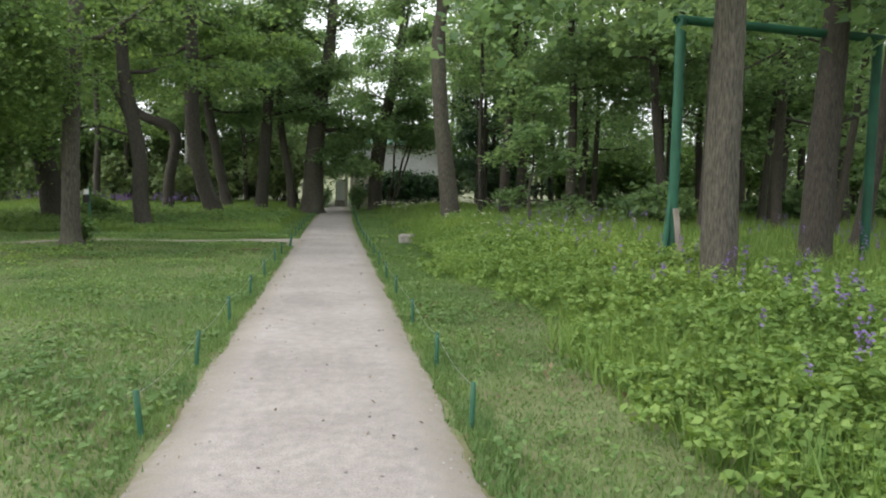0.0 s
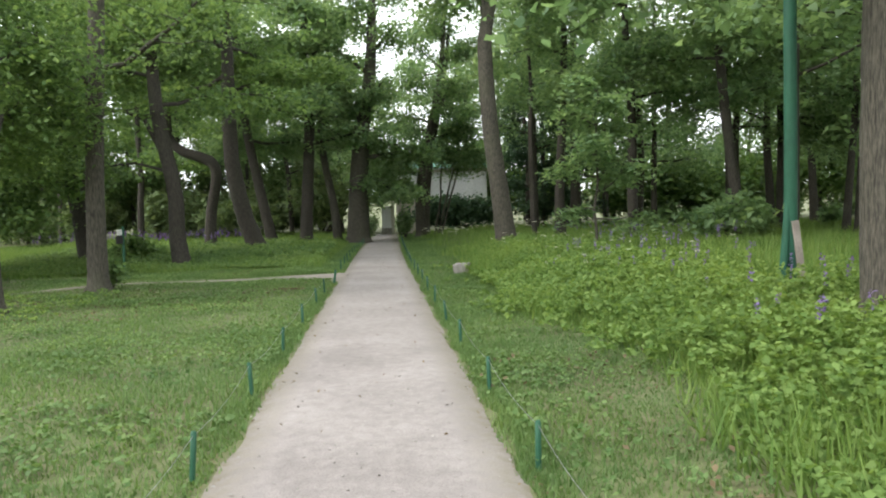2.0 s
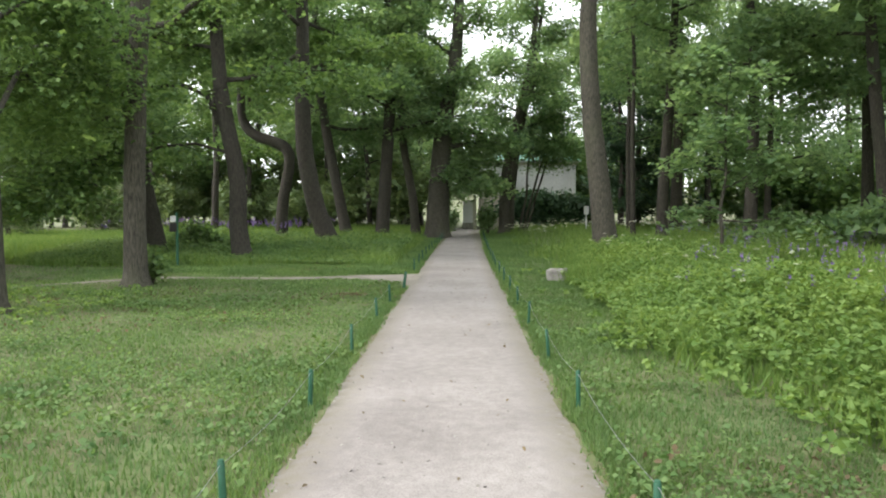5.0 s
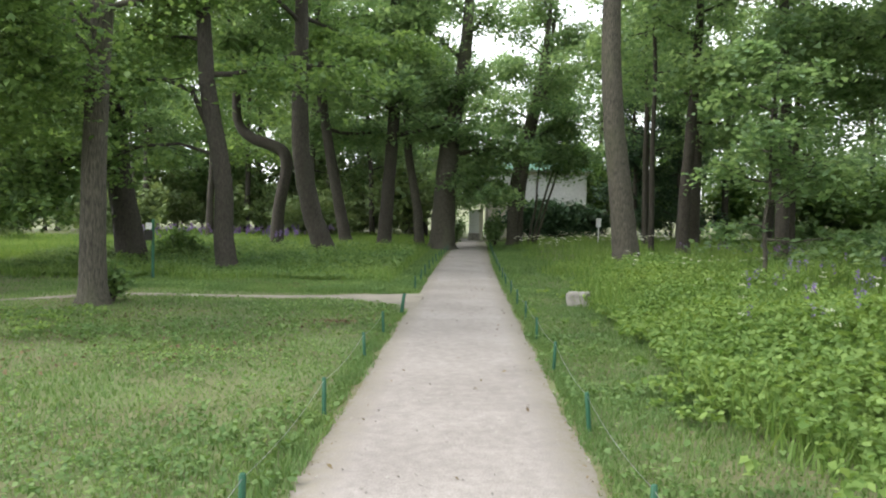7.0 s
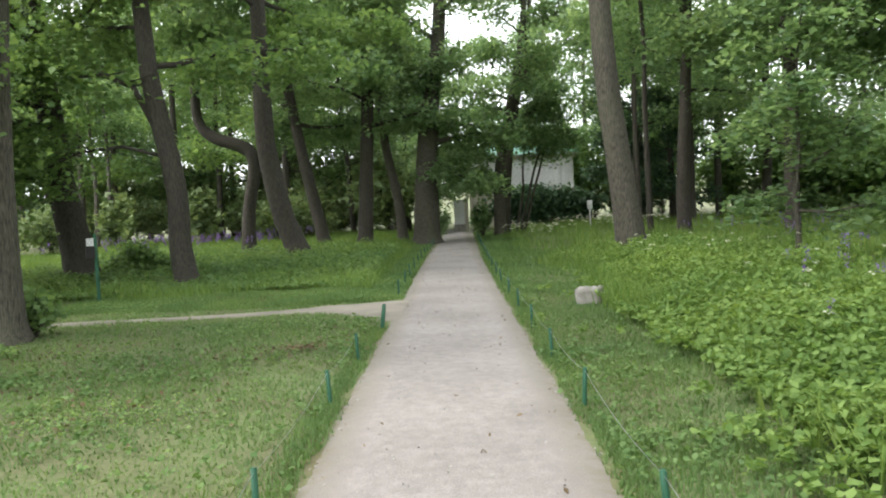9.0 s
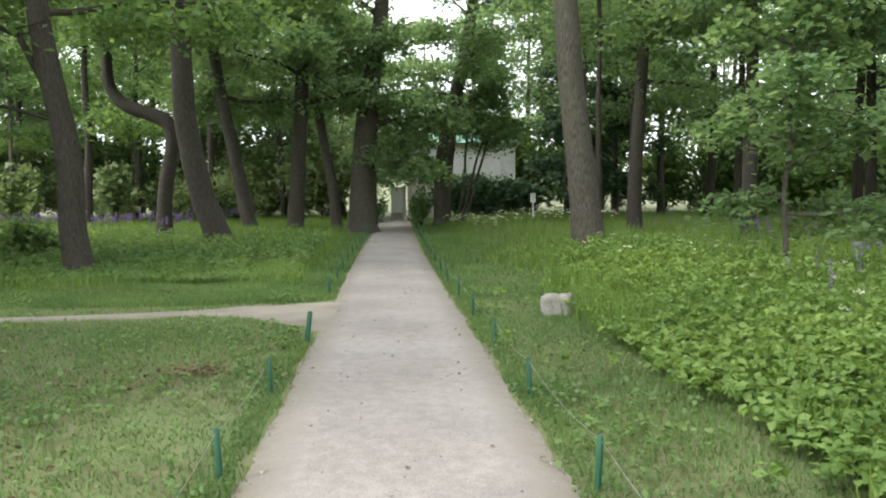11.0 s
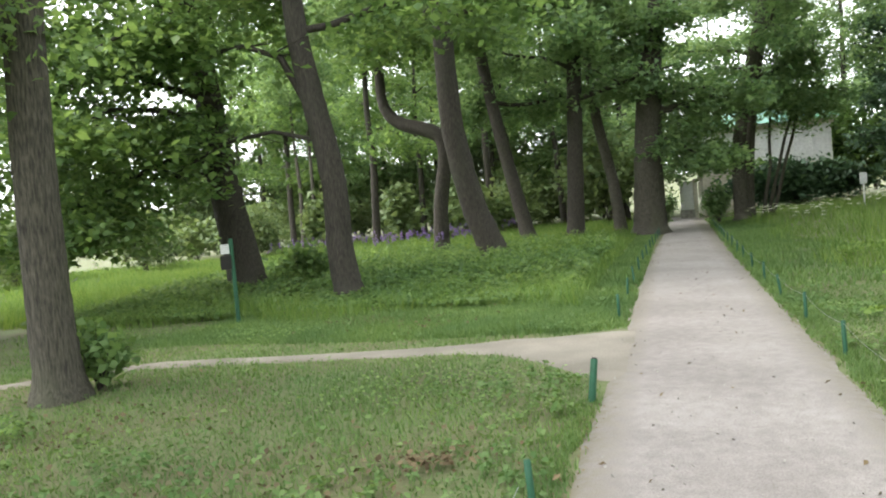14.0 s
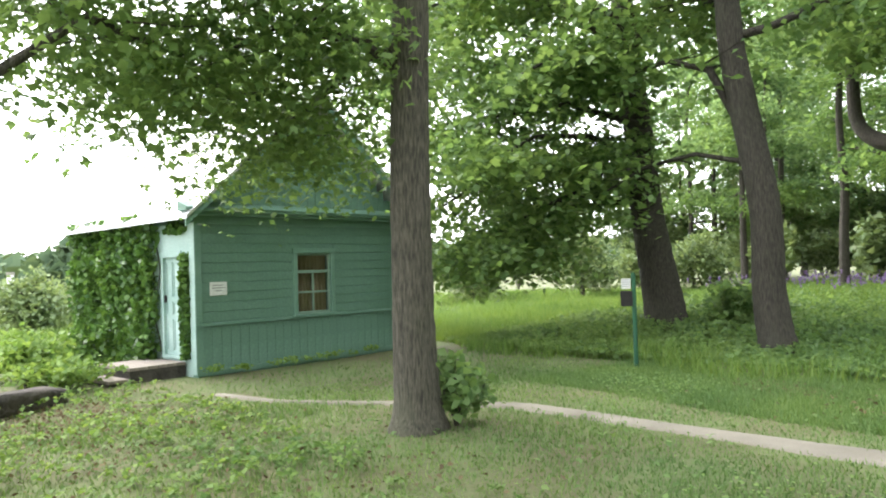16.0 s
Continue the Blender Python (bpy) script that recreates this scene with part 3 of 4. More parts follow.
for k, lean in enumerate((.14, .22, .3)):
    tree("elder_tree", straight(3.75 + .2 * k, 51, 8, .09, (lean, 0), 70 + k), "thin many-stemmed elder before the white manor", seed=70 + k, first=4.0, limbs=5, reach=1.6, size=0.24, count=700, group="elder stems")
tree("linden_tree", straight(11.0, 33.2, 16, .24, (-.01, 0), 17), PARK_TREE, seed=17, first=5, limbs=12, reach=4.6, size=0.27, count=11000, group=GROVE, bark=BARK_DARK)
tree("linden_tree", straight(12.5, 48, 17, .36, (0, 0), 18), PARK_TREE, seed=18, first=5, limbs=11, reach=4.8, size=0.3, count=9000, group=GROVE, bark=BARK_DARK)
tree("linden_tree", [(13.6, 28.8, 0, .25), (13.5, 28.8, .8, .21), (13.14, 28.8, 3.5, .19), (12.72, 28.8, 7.3, .16), (12.4, 28.8, 14, .06)], PARK_TREE, seed=19, first=5, limbs=11, reach=4.8, size=0.28, count=10000, group=GROVE, bark=BARK_DARK)
tree("linden_tree", straight(18.8, 35, 16, .33, (-.02, 0), 20), PARK_TREE, seed=20, first=5, limbs=11, reach=4.8, size=0.28, count=10000, group=GROVE, bark=BARK_DARK)
tree("birch_tree", straight(-11, 58, 14, .2, (.03, 0), 21), "white-barked birch behind the maples", bark=BIRCH, seed=21, first=6, limbs=8, reach=3, size=0.26, count=4000, group=GROVE)
for k, x in enumerate((-20.7, -19.9)):
    tree("linden_tree", straight(x, 52, 13, .14, (.01, 0), 121 + k), "thin grey trunk in the lit clearing", bark=BARK, seed=121 + k, first=6.5, limbs=7, reach=2.6, size=0.24, count=2400, group=GROVE, sides=8)
tree("sapling", straight(6.2, 22.8, 4.6, .05, (.02, 0), 22), "young linden with level sprays of pale leaves", seed=22, first=0.9, limbs=13, reach=1.7, size=0.13, count=6000, group="", flat=0.95, puff=.22, thin=.05, leaf=LEAF_FAR)
for k, (fx, fy) in enumerate(((11.3, 57), (13.6, 54.5))):
    tree("fir_tree", straight(fx, fy, 13, .22, (0, 0), 23 + k), "dark drooping fir beside the manor hedge", leaf=NEEDLE, bark=BARK_DARK, seed=23 + k, first=0.8, limbs=26, reach=2.9, size=0.3, count=9000, flat=0.8, puff=.3, group="firs")

# dark trunks of the wood's edge, some of them twinned and leaning
for k, (x, y, r, lean) in enumerate(((16.5, 35.5, .2, -.02), (20.9, 39.9, .24, -.01), (20.7, 32.0, .26, .05), (19.6, 31.6, .17, .08), (16.0, 21.8, .14, .16), (12.6, 16.3, .2, .12), (8.75, 37.1, .27, .03), (18.3, 33.6, .28, -.02), (24.5, 36.0, .22, .02), (19.4, 40.5, .22, -.03))):
    tree("linden_tree", straight(x, y, 15, r, (lean, 0), 560 + k), "dark linden at the edge of the park wood", bark=BARK_DARK, seed=560 + k, first=4.2, limbs=11, reach=4.4, size=0.24, count=4600, group=GROVE, sides=10, twigs=6, puff=.6)

# trees that close the view beside and behind the manor, and behind the maples
for k, (x, y, r, lo) in enumerate(((8.9, 44, .13, 6.5), (10.6, 51, .2, 4.0), (13.2, 60, .25, 3.5), (17, 56, .25, 3.5), (11, 68, .25, 3.5), (20.5, 65, .25, 3.0), (16.5, 45, .2, 3.5), (7.6, 37.5, .12, 7.0))):
    tree("linden_tree", straight(x, y, 17, r, (0, 0), 500 + k), PARK_TREE, bark=BARK_DARK, seed=500 + k, first=lo, limbs=11, reach=4.6, size=0.28, count=5200, group=GROVE, sides=8, twigs=6, puff=.65, thin=.3, airy=14)
for k, (x, y, lo) in enumerate(((-14.0, 47, 5.5), (-23, 55, 3.5), (-15, 57, 5), (-9.5, 52, 6), (-28, 60, 3), (-12, 64, 4))):
    tree("maple_tree", straight(x, y, 15, .22, (.02, 0), 520 + k), PARK_TREE, leaf=LEAF, bark=BARK_DARK, seed=520 + k, first=lo, limbs=11, reach=4.8, size=0.28, count=6000, group=GROVE, sides=8, twigs=6, puff=.65, thin=.3, airy=10)

# farther trees of the park
rng = np.random.default_rng(12)
spots = []
for region, want in (((12, 48, 19, 78), 33), ((-36, -9, 56, 84), 14), ((-12, 1, 58, 72), 5), ((-16, 24, 74, 90), 11), ((9.5, 30, 4, 20), 5)):
    tries = 0
    while want and tries < 4000:
        tries += 1
        x, y = rng.uniform(region[0], region[1]), rng.uniform(region[2], region[3])
        if region[3] == 78 and x < 0.27 * (y - 4) + 4:
            continue
        if min([math.hypot(x - a, y - b) for a, b in spots] + [math.hypot(x - 13.5, y - 28.8), math.hypot(x - 18.8, y - 35), math.hypot(x - 8.7, y - 13)]) < 3.6:
            continue
        spots.append((x, y))
        want -= 1
for k, (x, y) in enumerate(spots):
    d = math.hypot(x, y)
    tree("forest_tree", straight(x, y, rng.uniform(14, 19), rng.uniform(.14, .3), (rng.normal(0, .03), 0), 100 + k), "dark-trunked tree in the park wood", bark=BARK_DARK, seed=100 + k, first=rng.uniform(2.4, 4.5), limbs=9, reach=5.2, size=0.34, count=3100 if x > 11 else 5200, airy=10 if x > 11 else 17, group="trees of the park wood", sides=8, twigs=5, puff=.75, thin=.3)

# orchard trees in the lit meadow beyond the house
for k, (x, y) in enumerate(((-27, 19.5), (-31, 21.5), (-27.5, 23.5), (-34, 18), (-24, 35.5), (-27, 38), (-21, 39), (-31, 34), (-19, 44))):
    tree("apple_tree", straight(x, y, 1.3 if y < 30 else 1.9, .1, (rng.normal(0, .08), 0), 200 + k), "low grey-green apple tree in the meadow", leaf=LEAF_GREY, seed=200 + k, first=0.45, limbs=12, reach=1.3 if y < 30 else 1.7, size=0.15, count=4500, group="orchard", flat=0.4, puff=.3, thin=.25)


def clump(name, x, y, w, h, n, size, mat, label, category, seed, group="", stems=14, flat=0.5, depth=None):
    """A bush: thin stems that fan out of the ground and a ragged mass of leaves on them."""
    rng = np.random.default_rng(seed)
    e = thing(name, Matrix.Translation((x, y, float(land(x, y)))), label, category, group)
    d = depth or w
    wood, cs = [], []
    for k in range(stems):
        a, q = rng.uniform(0, 6.28), math.sqrt(rng.uniform(0, 1))
        top = (q * math.cos(a) * w / 2, q * math.sin(a) * d / 2, h * (1 - 0.5 * q * q) * rng.uniform(.75, 1.05))
        p = [(top[0] * s * .9 + rng.normal(0, .01), top[1] * s * .9 + rng.normal(0, .01), top[2] * s - .03 * (s == 0), .012 * (1.1 - s) + .003) for s in np.linspace(0, 1, 5)]
        wood.append(tube(p, 4))
        cs += [np.array(p[m][:3]) for m in (2, 3, 4)]
    v, f = joined(wood)
    raw("stem", v, f, BARK_DARK, e, "", "stuff")
    cs = np.array(cs)
    pts = cs[rng.integers(0, len(cs), n)] + rng.normal(0, 1, (n, 3)) * (w * .09, d * .09, h * .09)
    pts[:, 2] = np.maximum(pts[:, 2], .03)
    v, f = leaves(pts, size, seed, flat, single=size > .25)
    raw("foliage", v, f, mat, e, "", "stuff")
    return e


clump("sucker_shoots", -6.28, 20.5, .75, .72, 620, .1, LEAF, "leafy maple suckers at the foot of a trunk", "shoots", 31)
clump("hedge", 6.4, 57.6, 7.5, 2.4, 8000, .3, NEEDLE, "dark clipped hedge before the white manor", "hedge", 32, depth=1.5, stems=60)
clump("bush", 1.75, 50, 1.5, 1.7, 1500, .16, LEAF_FAR, "rounded green bush beside the path's end", "bush", 33)
clump("bush", -.95, 56, 1.8, 2.3, 1500, .16, LEAF_FAR, "rounded green bush beside the path's end", "bush", 34)
clump("shrub", -13.2, 17.55, 1.3, .75, 1800, .1, HERB, "low leafy shrub beside the wooden steps", "shrub", 35)
clump("shrub", -14.7, 17.8, 1.6, .8, 1800, .11, HERB, "low leafy shrub beside the wooden steps", "shrub", 36)
clump("shrub", -12.2, 17.9, 1.5, .5, 1500, .085, HERB, "low leafy shrub beside the wooden steps", "shrub", 38)
clump("shrub", -9.0, 30.2, 2.0, 1.0, 1500, .15, LEAF, "undergrowth at the foot of a dark maple", "shrub", 37)
for k in range(44):
    x, y = rng.uniform(12, 42), rng.uniform(26, 66)
    if x > 0.3 * (y - 4) + 4:
        clump("undergrowth_bush", x, y, rng.uniform(1.5, 3.5), rng.uniform(1.0, 2.6), 900, .26, LEAF_FAR, "leafy undergrowth bush in the park wood", "bush", 300 + k, "undergrowth")
# bushes left of the path: light of the clearing put in by a paler leaf
for k in range(18):
    x, y = rng.uniform(-36, -6), rng.uniform(50, 70)
    clump("undergrowth_bush", x, y, rng.uniform(2, 4.0), rng.uniform(1.6, 4.0), 1500, .3, LEAF_GREY, "leafy undergrowth bush in the park wood", "bush", 340 + k, "undergrowth")
# thickets that close the wood behind the trunks
arc = [(-1.5, 69), (-4.5, 67), (-3.4, 60)] + [(8 + 2.2 * k, 70 - 1.6 * k) for k in range(9)] + [(30 + 2.2 * k, 56 - 4.4 * k) for k in range(9)] + [(-7 - 3.6 * k, 70 - 1.2 * k) for k in range(9)] + [(-38 - 1.5 * k, 57 - 4 * k) for k in range(2)] + [(34 + .6 * k, 12 - 5 * k) for k in range(3)]
# left thickets take the paler leaf colour so that they look lit
for k, (x, y) in enumerate(arc):
    clump("thicket", x + rng.normal(0, .8), y + rng.normal(0, 1.2), rng.uniform(4, 6.5), rng.uniform(4.6, 8.0) if x > 0 else rng.uniform(6, 10.5), 2900, .36, LEAF if x > 0 else LEAF_GREY, "tall leafy thicket closing the park wood", "thicket", 400 + k, "thickets", 26)

# wooded hills on the horizon
n = 14000
a = rng.uniform(radians(95), radians(215), n)
r = rng.uniform(230, 700, n)
hx, hy = r * np.cos(a), 15 + r * np.sin(a)
v, f = leaves(np.stack([hx, hy, land(hx, hy) + rng.uniform(0, 11, n)], 1), 6.0, 41, 0.1)
raw("far_woods", v, f, FAR_WOOD, None, "wooded hills far behind the meadow", "stuff")
n = 900
a, q = rng.uniform(0, 6.28, n), rng.uniform(0, 1, n)
v, f = leaves(np.stack([-150 + 12 * q * np.cos(a), 47 + 12 * q * np.sin(a), land(-150, 47) + 9 * (1 - q) + rng.uniform(0, 4, n)], 1), 3.0, 42, 0.2)
raw("far_trees", v, f, FAR_WOOD, None, "round clump of trees down the slope", "stuff")
tower = thing("tower", pose(-149, 33.4, float(land(-149, 33.4))), "small white tower far off among the trees", "tower")
boxed("wall", (-.5, -.5, 0), (.5, .5, 4.2), PLASTER, tower)
boxed("roof", (-.6, -.6, 4.2), (.6, .6, 4.7), STONE, tower)

# ---- green house ----
HOUSE = Matrix(((-.184, .983, 0, -12.02), (.983, .184, 0, 19.79), (0, 0, 1, 0), (0, 0, 0, 1)))
house = thing("house", HOUSE, "green-painted wooden park house with a zinc gable roof", "house")
WL, DEEP, TH = 4.72, 4.4, 0.12
W0, W1, WZ0, WZ1 = 1.98, 2.76, 0.88, 1.98
bm = bmesh.new()
for lo, hi in (((0, -TH, -.3), (W0, 0, 2.5)), ((W1, -TH, -.3), (WL, 0, 2.5)), ((W0, -TH, -.3), (W1, 0, WZ0)), ((W0, -TH, WZ1), (W1, 0, 2.5))):
    box(bm, lo, hi)
part("front_wall", bm, GREEN_PAINT, house)
D0, D1, DZ0, DZ1 = .44, 1.06, .3, 2.0
bm = bmesh.new()
for lo, hi in (((0, -D0, -.3), (TH, -TH, 2.5)), ((0, -DEEP, -.3), (TH, -D1, 2.5)), ((0, -D1, -.3), (TH, -D0, DZ0)), ((0, -D1, DZ1), (TH, -D0, 2.5))):
    box(bm, lo, hi)
part("side_wall", bm, PALE_PAINT, house)
boxed("back_wall", (TH, -DEEP, -.3), (WL, -DEEP + TH, 2.5), GREEN_PAINT, house)
boxed("side_wall", (WL - TH, -DEEP + TH, -.3), (WL, -TH, 2.5), GREEN_PAINT, house)
boxed("floor", (TH, -DEEP + TH, .2), (WL - TH, -TH, .28), WOOD, house)
# boards: level above the sill band, upright below it and in the gable
plank_mesh = {}


def plank(lo, hi, mat=GREEN_PAINT, tilt=0.0, parent=None, name="plank"):
    size = tuple(round(b - a, 3) for a, b in zip(lo, hi))
    key = (size, mat.name)
    if key not in plank_mesh:
        b = box(bmesh.new(), [-q / 2 for q in size], [q / 2 for q in size], 0.004)
        me = bpy.data.meshes.new(name)
        b.to_mesh(me)
        b.free()
        me.materials.append(mat)
        plank_mesh[key] = me
    ob = new(name, plank_mesh[key])
    ob.parent = parent or house
    ob.matrix_local = pose(*[(a + b) / 2 for a, b in zip(lo, hi)], tilt, 0, 0)
    return ob


for k in range(10):
    z0, z1 = .88 + k * .16, .88 + (k + 1) * .16 - .012
    spans = [(.1, WL - .1)] if z1 < .83 or z0 > 2.06 else [(.1, 1.905), (2.835, WL - .1)]
    for a, b in spans:
        plank((a, 0, z0), (b, .018, z1), tilt=-2.5)
for k in range(26):
    a = .1 + k * (WL - .2) / 26
    plank((a, 0, .1), (a + (WL - .2) / 26 - .006, .014, .8))
for k in range(25):
    a = .18 + k * (WL - .36) / 25
    h = 4.78 - 2.08 * abs(a + .09 - WL / 2) / (WL / 2) - .05
    if h > 2.95:
        plank((a, -.01, 2.82), (a + .165, .018, round(h, 2)))
boxed("sill_band", (-.02, 0, .81), (WL + .02, .05, .86), GREEN_TRIM, house)
boxed("skirting", (-.01, 0, .02), (WL + .01, .035, .1), GREEN_TRIM, house)
boxed("plinth", (.05, -DEEP + .05, -.4), (WL - .05, -.02, .03), DARK, house, 0)
for a in (-.015, WL - .1):
    boxed("corner_board", (a, -.02, .1), (a + .115, .03, 2.48), GREEN_TRIM, house)
boxed("corner_board", (-.03, -.13, .05), (0, .03, 2.48), PALE_PAINT, house)
boxed("frieze", (-.02, 0, 2.46), (WL + .02, .04, 2.6), GREEN_TRIM, house)
for k in range(58):
    a = .05 + k * .08
    plank((a, .04, 2.452), (a + .045, .052, 2.48), GREEN_TRIM, 0, None, "dentil")
boxed("cornice", (-.22, 0, 2.6), (WL + .22, .2, 2.66), GREEN_TRIM, house)
boxed("cornice", (-.28, 0, 2.66), (WL + .28, .28, 2.71), GREEN_TRIM, house)
bm = bmesh.new()
vs = [bm.verts.new(c) for c in ((-.28, .3, 2.712), (WL + .28, .3, 2.712), (WL + .28, 0, 2.83), (-.28, 0, 2.83), (-.28, 0, 2.712), (WL + .28, 0, 2.712))]
for q in ((0, 1, 2, 3), (0, 4, 5, 1), (4, 3, 2, 5), (0, 3, 4), (1, 5, 2)):
    bm.faces.new([vs[k] for k in q])
part("pent_roof", bm, GREEN_TRIM, house)
bm = bmesh.new()
vs = [bm.verts.new((x, y, z)) for y in (-.01, -DEEP) for x, z in ((-.1, 2.5), (WL + .1, 2.5), (WL / 2, 4.78))]
for q in ((0, 1, 2), (5, 4, 3), (0, 3, 4, 1), (1, 4, 5, 2), (2, 5, 3, 0)):
    bm.faces.new([vs[k] for k in q])
part("gable", bm, GREEN_PAINT, house)
bm = bmesh.new()
vs = [bm.verts.new(c) for c in ((2.24, .021, 3.38), (2.4, .021, 3.38), (2.32, .021, 3.52), (2.24, .0, 3.38), (2.4, .0, 3.38), (2.32, .0, 3.52))]
for q in ((0, 1, 2), (0, 3, 4, 1), (1, 4, 5, 2), (2, 5, 3, 0)):
    bm.faces.new([vs[k] for k in q])
part("vent", bm, DARK, house, "small dark triangular vent")
for sgn in (-1, 1):
    edge = -.32 if sgn < 0 else WL + .32
    roof = None
    for k in range(9):
        y0, y1 = .36 - k * .57, .36 - (k + 1) * .57 + .004
        bm = bmesh.new()
        top, low = (WL / 2, 4.93), (edge, 2.56)
        vs = [bm.verts.new(c) for c in ((top[0], y0, top[1]), (low[0], y0, low[1]), (low[0], y1, low[1]), (top[0], y1, top[1]), (top[0], y0, top[1] - .04), (low[0], y0, low[1] - .04), (low[0], y1, low[1] - .04), (top[0], y1, top[1] - .04))]
        for q in ((0, 1, 2, 3), (7, 6, 5, 4), (0, 4, 5, 1), (1, 5, 6, 2), (2, 6, 7, 3), (3, 7, 4, 0)):
            bm.faces.new([vs[m] for m in q])
        bmesh.ops.recalc_face_normals(bm, faces=bm.faces)
        part("roof_sheet", bm, ROOF, house)
        nx, nz = 2.37 / 3.55 * (-1 if sgn < 0 else 1), 2.68 / 3.55
        v, f = tube([(top[0] + nx * .01, y0, top[1] + nz * .01, .014), (low[0] + nx * .01, y0, low[1] + nz * .01, .014)], 5)
        raw("seam", v, f, ROOF, house)
    bm = bmesh.new()
    vs = [bm.verts.new(c) for c in ((WL / 2, .34, 4.89), (edge, .34, 2.52), (edge, .34, 2.40), (WL / 2, .34, 4.74), (WL / 2, .31, 4.89), (edge, .31, 2.52), (edge, .31, 2.40), (WL / 2, .31, 4.74))]
    for q in ((0, 1, 2, 3), (7, 6, 5, 4), (0, 4, 5, 1), (1, 5, 6, 2), (2, 6, 7, 3), (3, 7, 4, 0)):
        bm.faces.new([vs[m] for m in q])
    bmesh.ops.recalc_face_normals(bm, faces=bm.faces)
    part("barge_board", bm, GREEN_TRIM, house)
v, f = tube([(WL / 2, .4, 4.94, .05), (WL / 2, -DEEP - .35, 4.94, .05)], 8)
raw("ridge_cap", v, f, ROOF, house)
# window
win = new("window")
win.parent = house
for nm, lo, hi in (("casing", (1.9, 0, .88), (1.985, .04, 1.98)), ("casing", (2.755, 0, .88), (2.84, .04, 1.98)), ("casing", (1.88, 0, 1.98), (2.86, .05, 2.07)), ("window_sill", (1.87, 0, .83), (2.87, .075, .878))):
    boxed(nm, lo, hi, GREEN_TRIM, win)
for lo, hi in (((1.985, -.06, .88), (2.02, -.015, 1.98)), ((2.72, -.06, .88), (2.755, -.015, 1.98)), ((2.02, -.06, .88), (2.72, -.015, .925)), ((2.02, -.06, 1.94), (2.72, -.015, 1.98)), ((2.02, -.06, 1.62), (2.72, -.01, 1.675)), ((2.02, -.055, 1.255), (2.72, -.015, 1.29)), ((2.352, -.055, .925), (2.388, -.016, 1.62))):
    boxed("sash_bar", lo, hi, SASH, win)
for a, b, c, d in ((2.02, 2.72, 1.675, 1.94), (2.02, 2.352, 1.29, 1.62), (2.388, 2.72, 1.29, 1.62), (2.02, 2.352, .925, 1.255), (2.388, 2.72, .925, 1.255)):
    pane = boxed("pane", (a, -.045, c), (b, -.041, d), GLASS, win, 0)
    pane.visible_shadow = False
for a, b in ((1.99, 2.36), (2.38, 2.75)):
    n = 30
    xs = np.linspace(a, b, n)
    ys = -.12 + .018 * np.sin(xs * 70)
    v = np.concatenate([np.stack([xs, ys, np.full(n, z)], 1) for z in (.84, 2.0)])
    f = [(k, k + 1, n + k + 1, n + k) for k in range(n - 1)]
    raw("curtain", v, f, CURTAIN, win, "beige gathered curtain", "", True)
# plaque with unreadable lines
plq = new("plaque")
plq.parent = house
boxed("board", (.24, .02, 1.3), (.55, .035, 1.52), PAPER, plq, .003, "small white notice board")
for k, (a, b) in enumerate(((.29, .5), (.27, .52), (.33, .46))):
    boxed("line", (a, .0355, 1.46 - k * .045), (b, .0375, 1.475 - k * .045), INK, plq, 0)
# door in the side wall
door = new("door")
door.parent = house
boxed("leaf", (.03, -D1 + .05, DZ0 + .03), (.07, -D0 - .05, DZ1 - .05), PALE_PAINT, door, .004, "pale blue-green panelled door")
for (lo, hi) in (((-.025, -D1 - .02, DZ0), (.06, -D1 + .05, DZ1)), ((-.025, -D0 - .05, DZ0), (.06, -D0 + .02, DZ1)), ((-.03, -D1 - .03, DZ1 - .05), (.06, -D0 + .03, DZ1 + .05)), ((-.05, -D1, DZ0 - .02), (.1, -D0, DZ0 + .03))):
    boxed("door_frame", lo, hi, PALE_PAINT, door)
mid = -(D0 + D1) / 2
for a, b in ((-D1 + .09, mid - .02), (mid + .02, -D0 - .09)):
    for c, d in ((.4, .92), (1.0, 1.22), (1.3, 1.88)):
        for lo, hi in (((.012, a, c), (.03, a + .02, d)), ((.012, b - .02, c), (.03, b, d)), ((.012, a + .02, c), (.03, b - .02, c + .02)), ((.012, a + .02, d - .02), (.03, b - .02, d)), ((.022, a + .03, c + .03), (.03, b - .03, d - .03))):
            boxed("panel", lo, hi, PALE_PAINT, door, .002)
boxed("door_handle", (-.02, -D1 + .065, 1.2), (.03, -D1 + .085, 1.32), DARK, door, .004, "dark metal door handle")
# the vine
rng = np.random.default_rng(77)
n = 8500
s, z = 1.12 + 3.3 * rng.uniform(0, 1, n) ** .95, .05 + 2.65 * rng.uniform(0, 1, n)
bulge = np.array([.2 + .26 * noise.noise(Vector((p * 1.7, q * 1.3, 0))) + .1 * noise.noise(Vector((p * 5, q * 4, 3))) for p, q in zip(s, z)]) + .1 * (1 - z / 2.7)
ll = np.stack([-bulge * rng.uniform(.1, 1, n), -s, z], 1)
k = rng.uniform(0, 1, 900)
spr = np.stack([-rng.uniform(.01, .1, 900), -(.12 + .22 * rng.uniform(0, 1, 900) ** .7) - .5 * (k > .8) * rng.uniform(0, 1, 900), np.where(k > .8, 2.35 + .2 * rng.uniform(0, 1, 900), .3 + 2.1 * k)], 1)
end = np.stack([rng.uniform(-.1, .6, 600), -DEEP - rng.uniform(0, .15, 600), .1 + 2.5 * rng.uniform(0, 1, 600)], 1)
vine = thing("vine", HOUSE.copy(), "dense green vine climbing over the side wall", "vine")
v, f = leaves(np.concatenate([ll, spr, end]), .1, 78, .1, .48)
